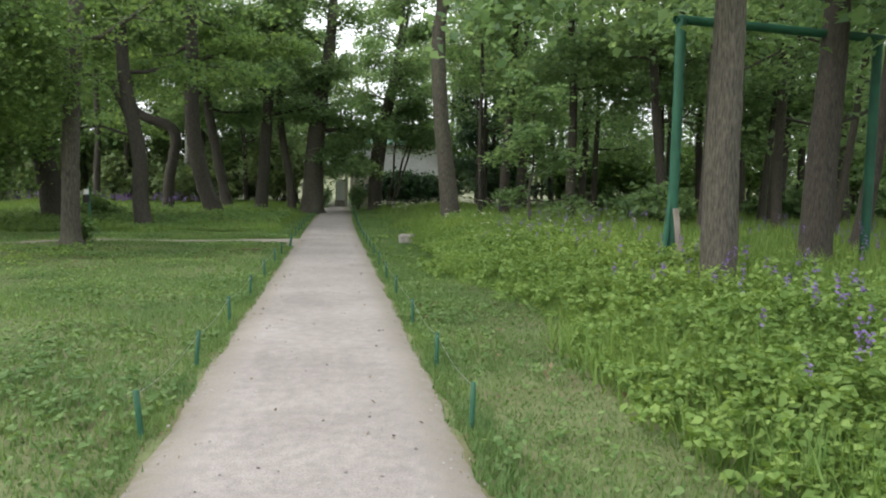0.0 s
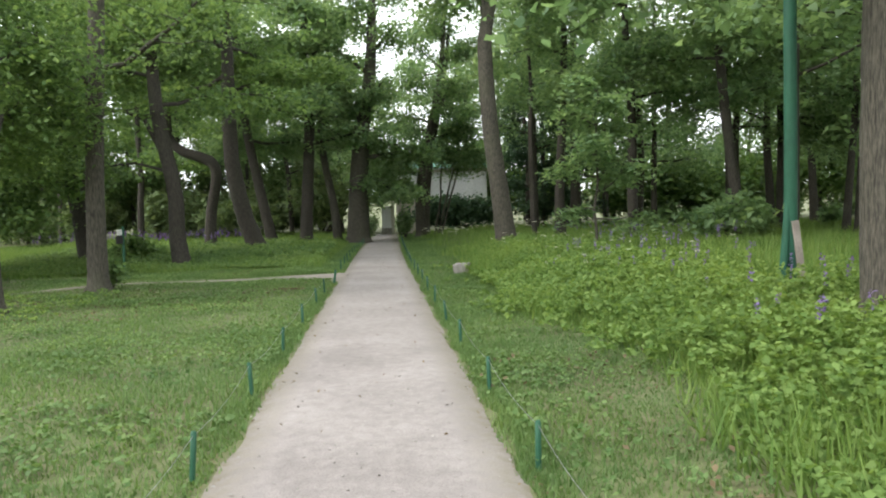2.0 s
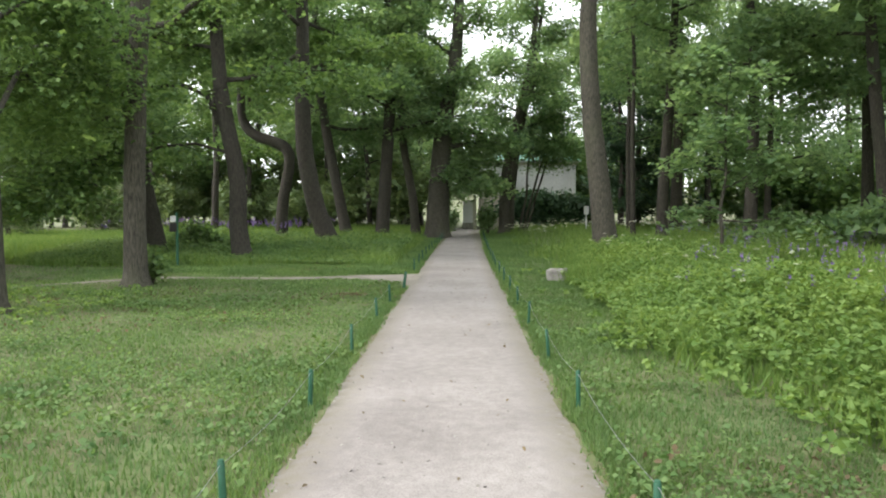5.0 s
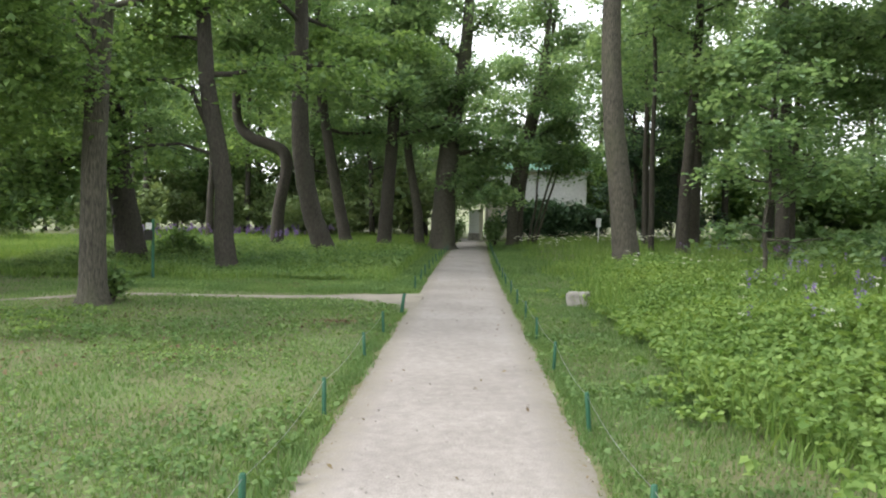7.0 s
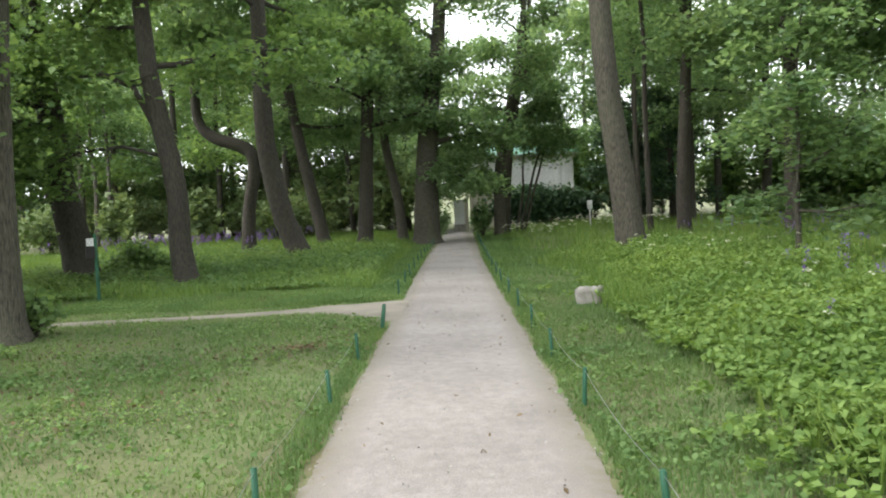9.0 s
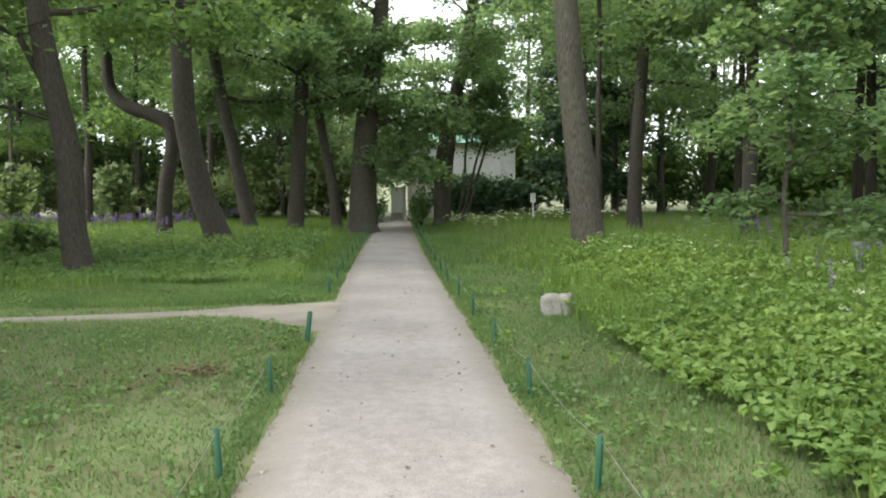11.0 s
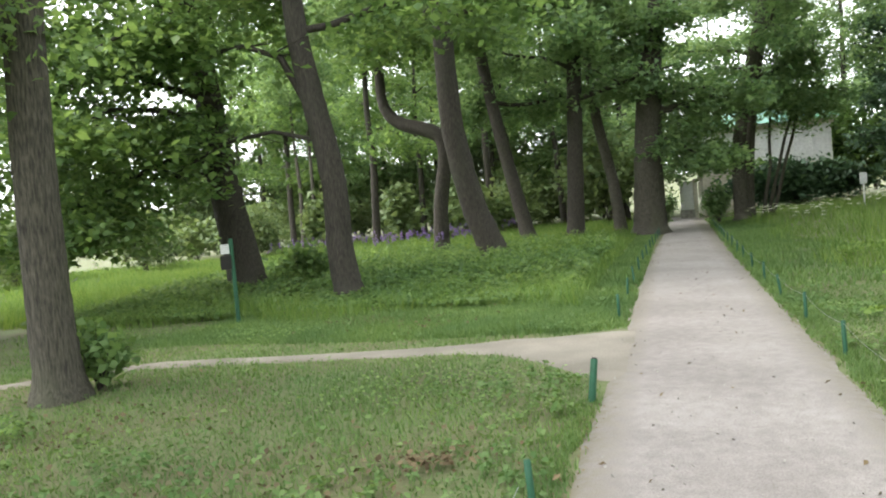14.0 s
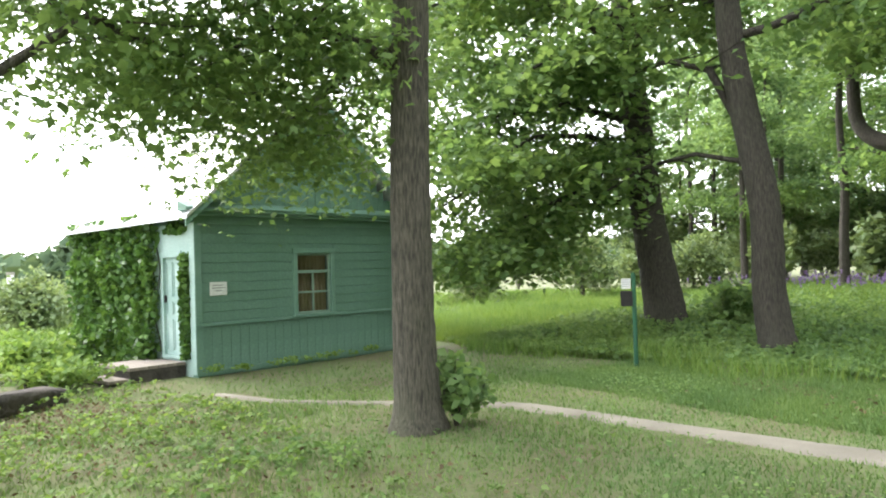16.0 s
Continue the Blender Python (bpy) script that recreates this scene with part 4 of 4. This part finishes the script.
raw("foliage", v, f, VINE, vine, "", "stuff")
stems = []
for q in range(16):
    s0 = 1.2 + q * .2
    stems.append(tube([(-.03, -s0 + .12 * math.sin(m * 1.3 + q), -.05 + m * .3, .012) for m in range(9)], 4))
v, f = joined(stems)
raw("stem", v, f, BARK_DARK, vine)
# steps
step = thing("doorstep", HOUSE.copy(), "worn grey wooden step before the door", "step", "door steps")
for k in range(6):
    plank((-.95 + k * .155, -1.4, .2), (-.95 + k * .155 + .148, -.3, .25), WOOD, 0, step, "plank")
boxed("riser", (-.94, -1.38, -.05), (-.9, -.32, .198), ROTTEN, step)
boxed("riser", (-.9, -1.38, -.05), (-.02, -1.34, .198), ROTTEN, step)
boxed("riser", (-.9, -.36, -.05), (-.02, -.32, .198), ROTTEN, step)
step = thing("doorstep", HOUSE.copy(), "low sagging board step in the grass", "step", "door steps")
for k in range(2):
    plank((-1.3 + k * .16, -1.5, .05), (-1.3 + k * .16 + .15, -.25, .1), WOOD, 0, step, "plank")
boxed("riser", (-1.28, -1.45, -.05), (-1.02, -.3, .048), ROTTEN, step)

# ---- rotten log beside the shrubs ----
log = thing("log", pose(-10.75, 17.0, .1, 0, 0, 128), "dark rotten log lying in dead leaves", "log")
v, f = tube([(-.8, 0, 0, .1), (-.6, .01, .01, .14), (0, .0, .02, .15), (.6, -.02, 0, .14), (.95, 0, -.02, .08)], 14, .3, 5)
raw("trunk", v, f, ROTTEN, log, "", "", True)

# ---- information post ----
sign = thing("sign_post", pose(-7.54, 25.07, float(land(-7.54, 25.07)), 0, 0, 38), "green metal post with a small white notice", "sign")
v, f = tube([(0, 0, -.1, .038), (0, 0, 1.4, .038), (0, 0, 1.47, .036)], 10)
raw("post", v, f, POST_GREEN, sign, "", "", True)
boxed("notice", (-.18, -.045, 1.22), (-.04, -.03, 1.38), PAPER, sign, .003, "white paper notice")
boxed("box", (-.2, -.05, .95), (-.02, .03, 1.19), DARK, sign, .006, "dark leaflet box")
for k in range(4):
    boxed("line", (-.165, -.0475, 1.355 - .035 * k), (-.06, -.0455, 1.364 - .035 * k), INK, sign, 0)

# ---- kerb stone in the grass ----
bm = bmesh.new()
bmesh.ops.create_cube(bm, size=1)
bmesh.ops.subdivide_edges(bm, edges=bm.edges, cuts=5, use_grid_fill=True)
for vv in bm.verts:
    q = vv.co
    c = Vector((q.x * .42, q.y * .34, (q.z + .5) * .33 - .06))
    c = Vector((c.x * (1 - .1 * (q.z + .5)), c.y * (1 - .1 * (q.z + .5)), c.z))
    vv.co = c + Vector((noise.noise(q * 5), noise.noise(q * 5 + Vector((9, 1, 4))), noise.noise(q * 5 + Vector((3, 7, 1))))) * .025
stone = part("stone_block", bm, STONE, None, "", True)
tagged(stone, "pale weathered stone block lying in the grass", "stone")
stone.matrix_world = pose(2.22, 21.35, float(land(2.2, 21.35)) - .03, 3, -2, -25)

# ---- little green posts with wire ----
rng = np.random.default_rng(5)
LEFT = [5.25, 7.12, 9.2, 11.3, 13.5, 15.87, 17.74]
LEFT_FAR = [24.0 + 1.95 * k for k in range(14)]
RIGHT = [5.25, 6.96, 8.98, 11.3, 13.25, 15.55, 17.46, 19.38] + [21.35 + 1.95 * k for k in range(16)]
v0, f0 = tube([(0, 0, -.12, .019), (0, 0, .15, .0195), (0, 0, .285, .019), (0, 0, .29, .013)], 8)
first = None
tops = {-1: [], 1: []}
for side, ys in ((-1, LEFT + LEFT_FAR), (1, RIGHT)):
    for y in ys:
        m = pose(side * 1.06 + float(path_mid(y)), y, 0, rng.normal(0, 3), rng.normal(0, 3.5), rng.uniform(0, 90))
        if first is None:
            first = thing("edge_post", m, "short green-painted metal post at the path's edge", "post", "edge posts")
            raw("stake", v0, f0, POST_GREEN, first, "", "", True)
            boxed("cap", (-.014, -.014, .288), (.014, .014, .296), POST_GREEN, first, .003)
        else:
            copy_thing(first, m)
        tops[side].append(m @ Vector((0, 0, .27)))
endp = thing("edge_post", pose(-1.0, 19.93, 0, -4, 7, 0), "thicker weathered green post at the trail's corner", "post", "edge posts")
v, f = tube([(0, 0, -.1, .03), (0, 0, .15, .03), (0, 0, .31, .028), (0, 0, .32, .02)], 8, .05)
raw("stake", v, f, POST_GREEN, endp, "", "", True)
boxed("cap", (-.02, -.02, .316), (.02, .02, .326), DARK, endp, .004)
for side, keep in ((1, len(RIGHT)), (-1, len(LEFT))):
    pts = []
    for a, b in zip(tops[side][:keep - 1], tops[side][1:keep]):
        for q in np.linspace(0, 1, 8, endpoint=False):
            c = a.lerp(b, float(q))
            pts.append((c.x, c.y, c.z - .1 * float(q) * (1 - float(q)) * 4 * .5, .0022))
    v, f = tube(pts, 4)
    tagged(raw("wire", v, f, WIRE, None, "thin steel wire strung along the posts"), "", "wire")

# ---- tall green frame among the trees ----
frame_ = thing("climbing_frame", pose(6.05, 12.7, float(land(6, 12.7))), "tall green metal frame with a leaning pale plank", "frame")
v, f = tube([(0, 0, -.1, .092), (0.02, 0, 2, .09), (.02, 0, 4.35, .088)], 12)
raw("upright", v, f, FRAME_GREEN, frame_, "", "", True)
v, f = tube([(-.2, -.1, -.1, .06), (-.14, -.07, .45, .055), (-.02, 0, 1.4, .05)], 8)
raw("brace", v, f, FRAME_GREEN, frame_, "", "", True)
v, f = tube([(4.3, .6, -.1, .092), (4.3, .6, 4.35, .088)], 12)
raw("upright", v, f, FRAME_GREEN, frame_, "", "", True)
v, f = tube([(-.1, 0, 4.33, .08), (4.4, .6, 4.33, .08)], 10)
raw("crossbeam", v, f, FRAME_GREEN, frame_, "", "", True)
boxed("plank", (.1, -.12, .0), (.2, -.08, 1.05), WOOD, frame_, .004, "pale grey leaning plank").rotation_euler = (0, radians(-7), 0)

# ---- white manor beyond the trees ----
manor = thing("manor", pose(0.2, 62.4, 0), "white plastered manor with a green sheet roof", "house")
boxed("wall", (1.5, 0, 2.7), (8.74, 9, 4.9), PLASTER, manor)
boxed("plinth", (1.45, -.05, -.2), (8.79, 9.05, 2.72), PLINTH, manor)
boxed("cornice", (1.35, -.15, 4.9), (8.9, 9.15, 5.15), PLINTH, manor)
boxed("cornice", (1.15, -.35, 5.15), (9.1, 9.35, 5.25), PLASTER, manor)
bm = bmesh.new()
vs = [bm.verts.new(c) for c in ((1, -.5, 5.25), (9.2, -.5, 5.25), (9.2, 9.5, 5.25), (1, 9.5, 5.25), (4.2, 4, 7.0), (5.8, 4, 7.0))]
for q in ((0, 1, 5, 4), (1, 2, 5), (2, 3, 4, 5), (3, 0, 4), (3, 2, 1, 0)):
    bm.faces.new([vs[m] for m in q])
part("roof", bm, ROOF_GREEN, manor)
for a in (2.0, 4.3, 6.6):
    blind = new("window")
    blind.parent = manor
    boxed("casing", (a, -.08, 2.85), (a + .12, 0, 4.55), PLASTER, blind)
    boxed("casing", (a + 1.08, -.08, 2.85), (a + 1.2, 0, 4.55), PLASTER, blind)
    boxed("casing", (a + .12, -.08, 4.4), (a + 1.08, 0, 4.55), PLASTER, blind)
    boxed("shutter", (a + .16, -.04, 2.88), (a + 1.04, 0, 4.36), PLASTER, blind)
for k in range(8):
    boxed("quoin", (8.1, -.05, 2.74 + k * .27), (8.76, .3, 2.96 + k * .27), PLASTER, manor)
gate = thing("gate_pier", pose(.62, 60.5, 0), "white gate pier with a grey foot", "gate")
boxed("pier", (-.38, -.3, .5), (.36, .3, 2.2), PLASTER, gate)
boxed("foot", (-.42, -.34, -.1), (.4, .34, .5), STONE, gate)
boxed("pilaster", (.37, -.25, -.1), (.62, .3, 2.3), PLINTH, gate)
board = thing("notice_board", pose(7.7, 50, float(land(7.7, 50))), "small white board on a post in the meadow", "sign")
boxed("post", (-.03, -.03, -.1), (.03, .03, .9), PLASTER, board)
boxed("panel", (-.14, -.04, .9), (.14, .04, 1.4), PLASTER, board)

# ---- what grows on the ground ----
def blades(n, x0, x1, y0, y1, height, width, seed, keep, bow=0.5, bias=None):
    """Single bowed blades: places drawn in a rectangle and kept where keep(x, y) says so."""
    rng = np.random.default_rng(seed)
    x, y = rng.uniform(x0, x1, n), rng.uniform(y0, y1, n)
    ok = keep(x, y, rng)
    x, y = x[ok], y[ok]
    m = len(x)
    a = rng.uniform(0, 2 * np.pi, m)
    patch = 0.75 + 0.35 * np.sin(1.7 * x + .8 * y) * np.sin(1.1 * y - .6 * x)
    h = height * rng.uniform(.45, 1.3, m) * patch
    d = np.stack([np.cos(a), np.sin(a)], 1)
    lean = h[:, None] * rng.uniform(.1, bow * 2, m)[:, None] * d
    z = land(x, y) - .02
    w = width * rng.uniform(.7, 1.3, m)[:, None] * np.stack([-d[:, 1], d[:, 0]], 1)
    b = np.stack([x, y], 1)
    v = np.stack([np.c_[b - w, z], np.c_[b + w, z], np.c_[b + lean, z + h]], 1).reshape(-1, 3)
    return v, np.arange(3 * m).reshape(-1, 3)


def lawn_left(x, y, rng):
    edge = 25.7 + .5 * np.sin(x * 1.3) - .25 * np.clip(-x - 4, 0, 6) * 0
    return ~trodden(x + rng.normal(0, .045, len(x)), y + rng.normal(0, .07, len(x))) & ((y < edge) | (x > -1.9 - .3 * np.sin(y))) & ~((x < -11.9) & (y > 18.9)) & (rng.uniform(0, 1, len(x)) < np.clip(1.35 - np.abs(x) / 11, .25, 1))


def lawn_right(x, y, rng):
    return ~trodden(x + rng.normal(0, .045, len(x)), y) & (x < 2.45 + .35 * np.sin(y * .8) + .02 * y)


def tall_left(x, y, rng):
    edge = 25.2 + .5 * np.sin(x * 1.3)
    return (y > edge) & (x < -1.7) & (rng.uniform(0, 1, len(x)) < np.clip(30 / y, .2, 1))


def tall_right(x, y, rng):
    d = np.hypot(x, np.maximum(y - 12, 0))
    return (x > 2.3 + .35 * np.sin(y * .8) + .01 * y) & (rng.uniform(0, 1, len(x)) < np.clip(9 / (d + 1), .08, 1))


pieces = [blades(135000, -10, -.9, 1.5, 13, .075, .006, 61, lawn_left), blades(120000, -10, -.9, 13, 26, .06, .0065, 76, lawn_left), blades(60000, -2.4, -.9, 23, 56, .12, .01, 62, lawn_left), blades(105000, .9, 3.2, 1.5, 26, .065, .0055, 63, lawn_right),
          blades(30000, .9, 3.4, 26, 56, .14, .012, 64, lawn_right), blades(50000, -16, -8, 12, 25, .075, .008, 65, lawn_left), blades(60000, -8, -.9, 23, 26, .1, .007, 66, lawn_left)]
def verge(x, y, rng):
    d = np.abs(x - path_mid(y))
    fray = .5 + .5 * np.sin(2.3 * y + 4 * np.sign(x)) * np.sin(5.1 * y + 1)
    return (d < 1.04 + .25 * rng.uniform(0, 1, len(x))) & (d > .915 + .1 * fray) & ~((x < 0) & (y > 20) & (y < 23.4))


pieces += [blades(30000, -12, 12, -6, 2.5, .09, .01, 87, lambda x, y, r: ~trodden(x, y) & (r.uniform(0, 1, len(x)) < .5 + .5 * smooth01(y, -6, 2))), blades(30000, -22, -8.5, -4, 15, .09, .011, 88, lambda x, y, r: r.uniform(0, 1, len(x)) < smooth01(x, -22, -10)), blades(40000, -1.3, -.9, 1.5, 34, .065, .0055, 74, verge), blades(40000, .9, 1.3, 1.5, 34, .07, .0055, 75, verge)]
v, f = joined(pieces)
raw("lawn_grass", v, f, GRASS, None, "short uneven park lawn grass", "stuff")
pieces = [blades(48000, 2.3, 5.5, 2, 24, .34, .005, 77, lambda x, y, r: x > 2.4 + .4 * np.sin(y * .8) + .02 * y), blades(170000, -20, -1.7, 24, 62, .34, .011, 67, tall_left), blades(340000, 2.2, 30, 1.5, 62, .42, .011, 68, tall_right), blades(60000, -34, -12.5, 14, 46, .3, .02, 69, lambda x, y, r: (x < -17) | (y > 26))]
v, f = joined(pieces)
raw("meadow_grass", v, f, TALL, None, "tall uncut meadow grass", "stuff")


def herbs(n, place, tall, seed, per=14, size=.1):
    """Leafy stems: leaves in tiers round each stem, the widest at the top."""
    rng = np.random.default_rng(seed)
    x, y = place(n, rng)
    h = tall(x, y) * rng.uniform(.7, 1.2, len(x))
    k = np.repeat(np.arange(len(x)), per)
    q = rng.uniform(.35, 1, len(k)) ** .6
    a = rng.uniform(0, 2 * np.pi, len(k))
    r = size * rng.uniform(.2, 1.3, len(k)) * (.5 + q * .6)
    pts = np.stack([x[k] + r * np.cos(a), y[k] + r * np.sin(a), land(x[k], y[k]) + h[k] * q], 1)
    leaf = leaves(pts, size, seed, .75, .36)
    w = .0035
    b = np.stack([x, y, land(x, y) - .02], 1)
    t = b + np.stack([rng.normal(0, .02, len(x)), rng.normal(0, .02, len(x)), h], 1)
    sv = np.stack([b - (w, 0, 0), b + (w, 0, 0), t], 1).reshape(-1, 3)
    return [leaf, (sv, np.arange(3 * len(x)).reshape(-1, 3))]


def herb_band(n, rng):
    y = rng.uniform(1.5, 30, n)
    x = 2.5 + .02 * y + .4 * np.sin(y * .8) + np.abs(rng.normal(0, 1.7, n))
    gaps = np.sin(1.9 * x + .7 * y) * np.sin(1.1 * y - .8 * x + 1) + rng.normal(0, .35, n)
    ok = (gaps > -.25) | (y < 9)
    return x[ok], y[ok]


def herb_patch(n, rng):
    c = rng.uniform((2.4, 3), (5.2, 26), (26, 2))
    k = rng.integers(0, 26, n)
    c[:5] = ((2.9, 13.6), (3.3, 15.2), (3.0, 17), (3.1, 23.0), (3.4, 4.6))
    return c[k, 0] + rng.normal(0, .5, n) + .3, c[k, 1] + rng.normal(0, .7, n)


def herb_shade(n, rng):
    return rng.uniform(-13, -1.9, n), 25.6 + np.abs(rng.normal(0, 5, n))


pieces = herbs(4200, herb_band, lambda x, y: .2 + .22 * smooth01(x, 2.4, 4.0) + .12 * np.sin(2.1 * x + 1.3 * y) * np.sin(1.7 * y), 71, 16, .062) + herbs(2700, herb_patch, lambda x, y: .2 + .28 * smooth01(x, 2.5, 4.2) + .1 * np.sin(2.3 * x + y) * np.sin(1.6 * y - x), 72, 18, .068)
pieces += herbs(900, lambda n, r: (2.35 + np.abs(r.normal(0, .9, n)), r.uniform(13.5, 19.5, n)), lambda x, y: .16 + .22 * smooth01(x, 2.3, 3.6), 84, 15, .075)
v, f = joined(pieces)
raw("herbs", v, f, HERB, None, "bright green leafy herbs beside the path", "stuff")
v, f = joined(herbs(4200, herb_shade, lambda x, y: .12 + .28 * smooth01(y, 25.6, 30), 73, 10, .095))
raw("shade_herbs", v, f, LEAF, None, "nettle-like herbs in the maples' shade", "stuff")

# low weeds along the path's edges and in the lawn
def verge_place(n, rng):
    y = rng.uniform(2, 26, n)
    x = rng.choice((-1, 1), n) * (1.06 + np.abs(rng.normal(0, .55, n)))
    ok = (np.sin(1.7 * y + x) * np.sin(.9 * y + 2) + rng.normal(0, .4, n) > .05) & ~trodden(x, y)
    return x[ok], y[ok]


def lawn_place(n, rng):
    c = rng.uniform((-8, 4), (-1.8, 19), (34, 2))
    k = rng.integers(0, 34, n)
    x, y = c[k, 0] + rng.normal(0, .45, n), c[k, 1] + rng.normal(0, .4, n)
    ok = ~trodden(x, y)
    return x[ok], y[ok]


v, f = joined(herbs(2600, verge_place, lambda x, y: .07 + .03 * np.sin(2 * y), 185, 7, .045) + herbs(1500, lawn_place, lambda x, y: .06 + 0 * x, 186, 7, .05))
raw("low_weeds", v, f, GRASS, None, "low broad-leaved weeds in the mown grass", "stuff")

# weeds in the thin lawn near the house
v, f = joined(herbs(480, lambda n, r: (r.uniform(-11.5, -5.5, n), r.uniform(14.5, 19.2, n)), lambda x, y: .1 + .06 * np.sin(2 * x + y), 85, 9, .06) + herbs(55, lambda n, r: (r.uniform(-11.9, -11.6, n) - .18 * (q := r.uniform(0, 4.6, n)), 19.8 + q), lambda x, y: .16 + 0 * x, 86, 9, .07))
raw("lawn_weeds", v, f, HERB, None, "low leafy weeds in the thin lawn", "stuff")

# clover in patches
rng = np.random.default_rng(121)
c = np.array([(-2.9, 15.6), (-3.6, 12.6), (-2.2, 12.0), (-4.6, 9.0), (-3.2, 7.5), (-5.2, 14), (-2.4, 20.3), (-6.2, 23.9), (1.9, 9.5), (2.0, 14.2), (-4.2, 5.5)])
k = rng.integers(0, len(c), 9000)
x, y = c[k, 0] + rng.normal(0, .55, 9000), c[k, 1] + rng.normal(0, .4, 9000)
ok = ~trodden(x, y)
v, f = leaves(np.stack([x[ok], y[ok], land(x[ok], y[ok]) + rng.uniform(.02, .07, ok.sum())], 1), .032, 122, .9, .5)
raw("clover", v, f, LEAF, None, "dark green clover patches in the lawn", "stuff")

# broad leaves and dead leaves in the lawn
rng = np.random.default_rng(181)
n = 1500
c = np.array([(-9.6, 17.3), (-8.6, 16.4), (-10.4, 17.9), (-7.4, 17.6), (-5.6, 16.8)])
k = rng.choice(5, n, p=(.3, .2, .25, .15, .1))
x, y = c[k, 0] + rng.normal(0, .6, n), c[k, 1] + rng.normal(0, .5, n)
v, f = leaves(np.stack([x, y, land(x, y) + .03], 1), .05, 182, .8, .3)
raw("leaf_litter", v, f, DEAD, None, "dry brown leaf litter before the green house", "stuff")
rng = np.random.default_rng(81)
n = 9000
x, y = rng.uniform(-9, 2.3, n), rng.uniform(2, 25, n)
ok = ~trodden(x, y)
patchy = np.sin(1.3 * x + 2) * np.sin(.9 * y + 1) + rng.normal(0, .4, n) > .15
ok &= patchy
v, f = leaves(np.stack([x[ok], y[ok], land(x[ok], y[ok]) + .03], 1), .055, 82, 1.0, .4)
raw("broad_leaf_weeds", v, f, GRASS, None, "plantain and clover leaves in the lawn", "stuff")
n = 2600
c = np.array([(-2.6, 18.2), (-3.9, 24.2), (-4.6, 17.0), (-8.5, 18.6), (-9.5, 17.5), (-5.5, 19), (-3, 16), (-5, 15), (2.6, 6.5), (2.4, 9.5)])
k = rng.integers(0, len(c), n)
x, y = c[k, 0] + rng.normal(0, .7, n), c[k, 1] + rng.normal(0, .6, n)
x[:110], y[:110] = -1.8 + rng.normal(0, .15, 110), 18.43 + rng.normal(0, .09, 110)
x[240:420], y[240:420] = -5.0 + rng.normal(0, .35, 180), 24.5 + rng.normal(0, .22, 180)
ok = ~trodden(x, y) & (rng.uniform(0, 1, n) < np.where(np.arange(n) < 420, 1, .45))
v, f = leaves(np.stack([x[ok], y[ok], land(x[ok], y[ok]) + .035], 1), .05, 83, .8, .34)
raw("dead_leaves", v, f, DEAD, None, "brown dead leaves scattered in the grass", "stuff")


def spikes(name, n, place, mat, height, label, seed, per, size, narrow):
    """Flower heads on thin stalks."""
    rng = np.random.default_rng(seed)
    x, y = place(n, rng)
    h = height * rng.uniform(.8, 1.25, len(x))
    k = np.repeat(np.arange(len(x)), per)
    q = rng.uniform(0, 1, len(k))
    a = rng.uniform(0, 2 * np.pi, len(k))
    r = narrow * np.sqrt(rng.uniform(0, 1, len(k)))
    pts = np.stack([x[k] + r * np.cos(a), y[k] + r * np.sin(a), land(x[k], y[k]) + h[k] - q * (.16 if narrow < .05 else .03)], 1)
    v, f = leaves(pts, size, seed, .3, .45)
    raw(name, v, f, mat, None, label, "stuff")


def violet_place(n, rng):
    c = rng.uniform((3.4, 6), (13, 34), (34, 2))
    c[:10] = rng.uniform((3.2, 3.0), (5.2, 9), (10, 2))
    c[10:17] = ((4.7, 14.9), (5.6, 15.6), (4.3, 16.2), (5.2, 13.6), (6.3, 16.8), (4.9, 18.2), (6.0, 19.5))
    k = rng.integers(0, 34, n)
    return c[k, 0] + rng.normal(0, .6, n), c[k, 1] + rng.normal(0, .9, n)


spikes("violet_flowers", 330, violet_place, BLUE, .68, "violet flower spikes standing in the meadow", 91, 16, .028, .028)
spikes("violet_flowers", 210, lambda n, r: (r.uniform(-16, -7, n), r.uniform(36, 50, n)), BLUE, .7, "violet flower spikes in the lit clearing", 92, 12, .06, .04)
spikes("white_flowers", 150, lambda n, r: (r.uniform(2.6, 9, n), r.uniform(36, 48, n)), WHITE_FL, .62, "white umbel flowers in the meadow grass", 93, 12, .032, .08)
spikes("white_flowers", 50, lambda n, r: (r.uniform(3.0, 6.5, n), r.uniform(14, 26, n)), WHITE_FL, .62, "white umbel flowers in the meadow grass", 94, 12, .018, .05)

# twigs and crumbs on the path
rng = np.random.default_rng(111)
n = 2600
x, y = rng.choice((-1, 1), n) * (1.03 - np.abs(rng.normal(0, .09, n))), rng.uniform(2, 45, n)
ok = ~((x < 0) & (y > 19.8) & (y < 23.6))
x, y = x[ok], y[ok]
v, f = leaves(np.stack([x + path_mid(y), y, .012 + 0 * x], 1), .02, 112, 1.0, .3)
raw("verge_litter", v, f, DEAD, None, "bits of earth and dry stalks along the path's edges", "stuff")
rng = np.random.default_rng(101)
n = 1500
x, y = rng.uniform(-.95, .95, n), rng.uniform(2, 40, n)
v, f = leaves(np.stack([x, y, .016 + 0 * x], 1), .022, 102, 1.0, .5)
raw("path_litter", v, f, STONE, None, "small stones and crumbs on the gravel path", "stuff")
n = 160
x, y = rng.uniform(-.95, .95, n), rng.uniform(2, 40, n)
v, f = leaves(np.stack([x, y, .018 + 0 * x], 1), .05, 103, .9, .22)
raw("fallen_leaves", v, f, DEAD, None, "a few dry leaves and twigs on the path", "stuff")
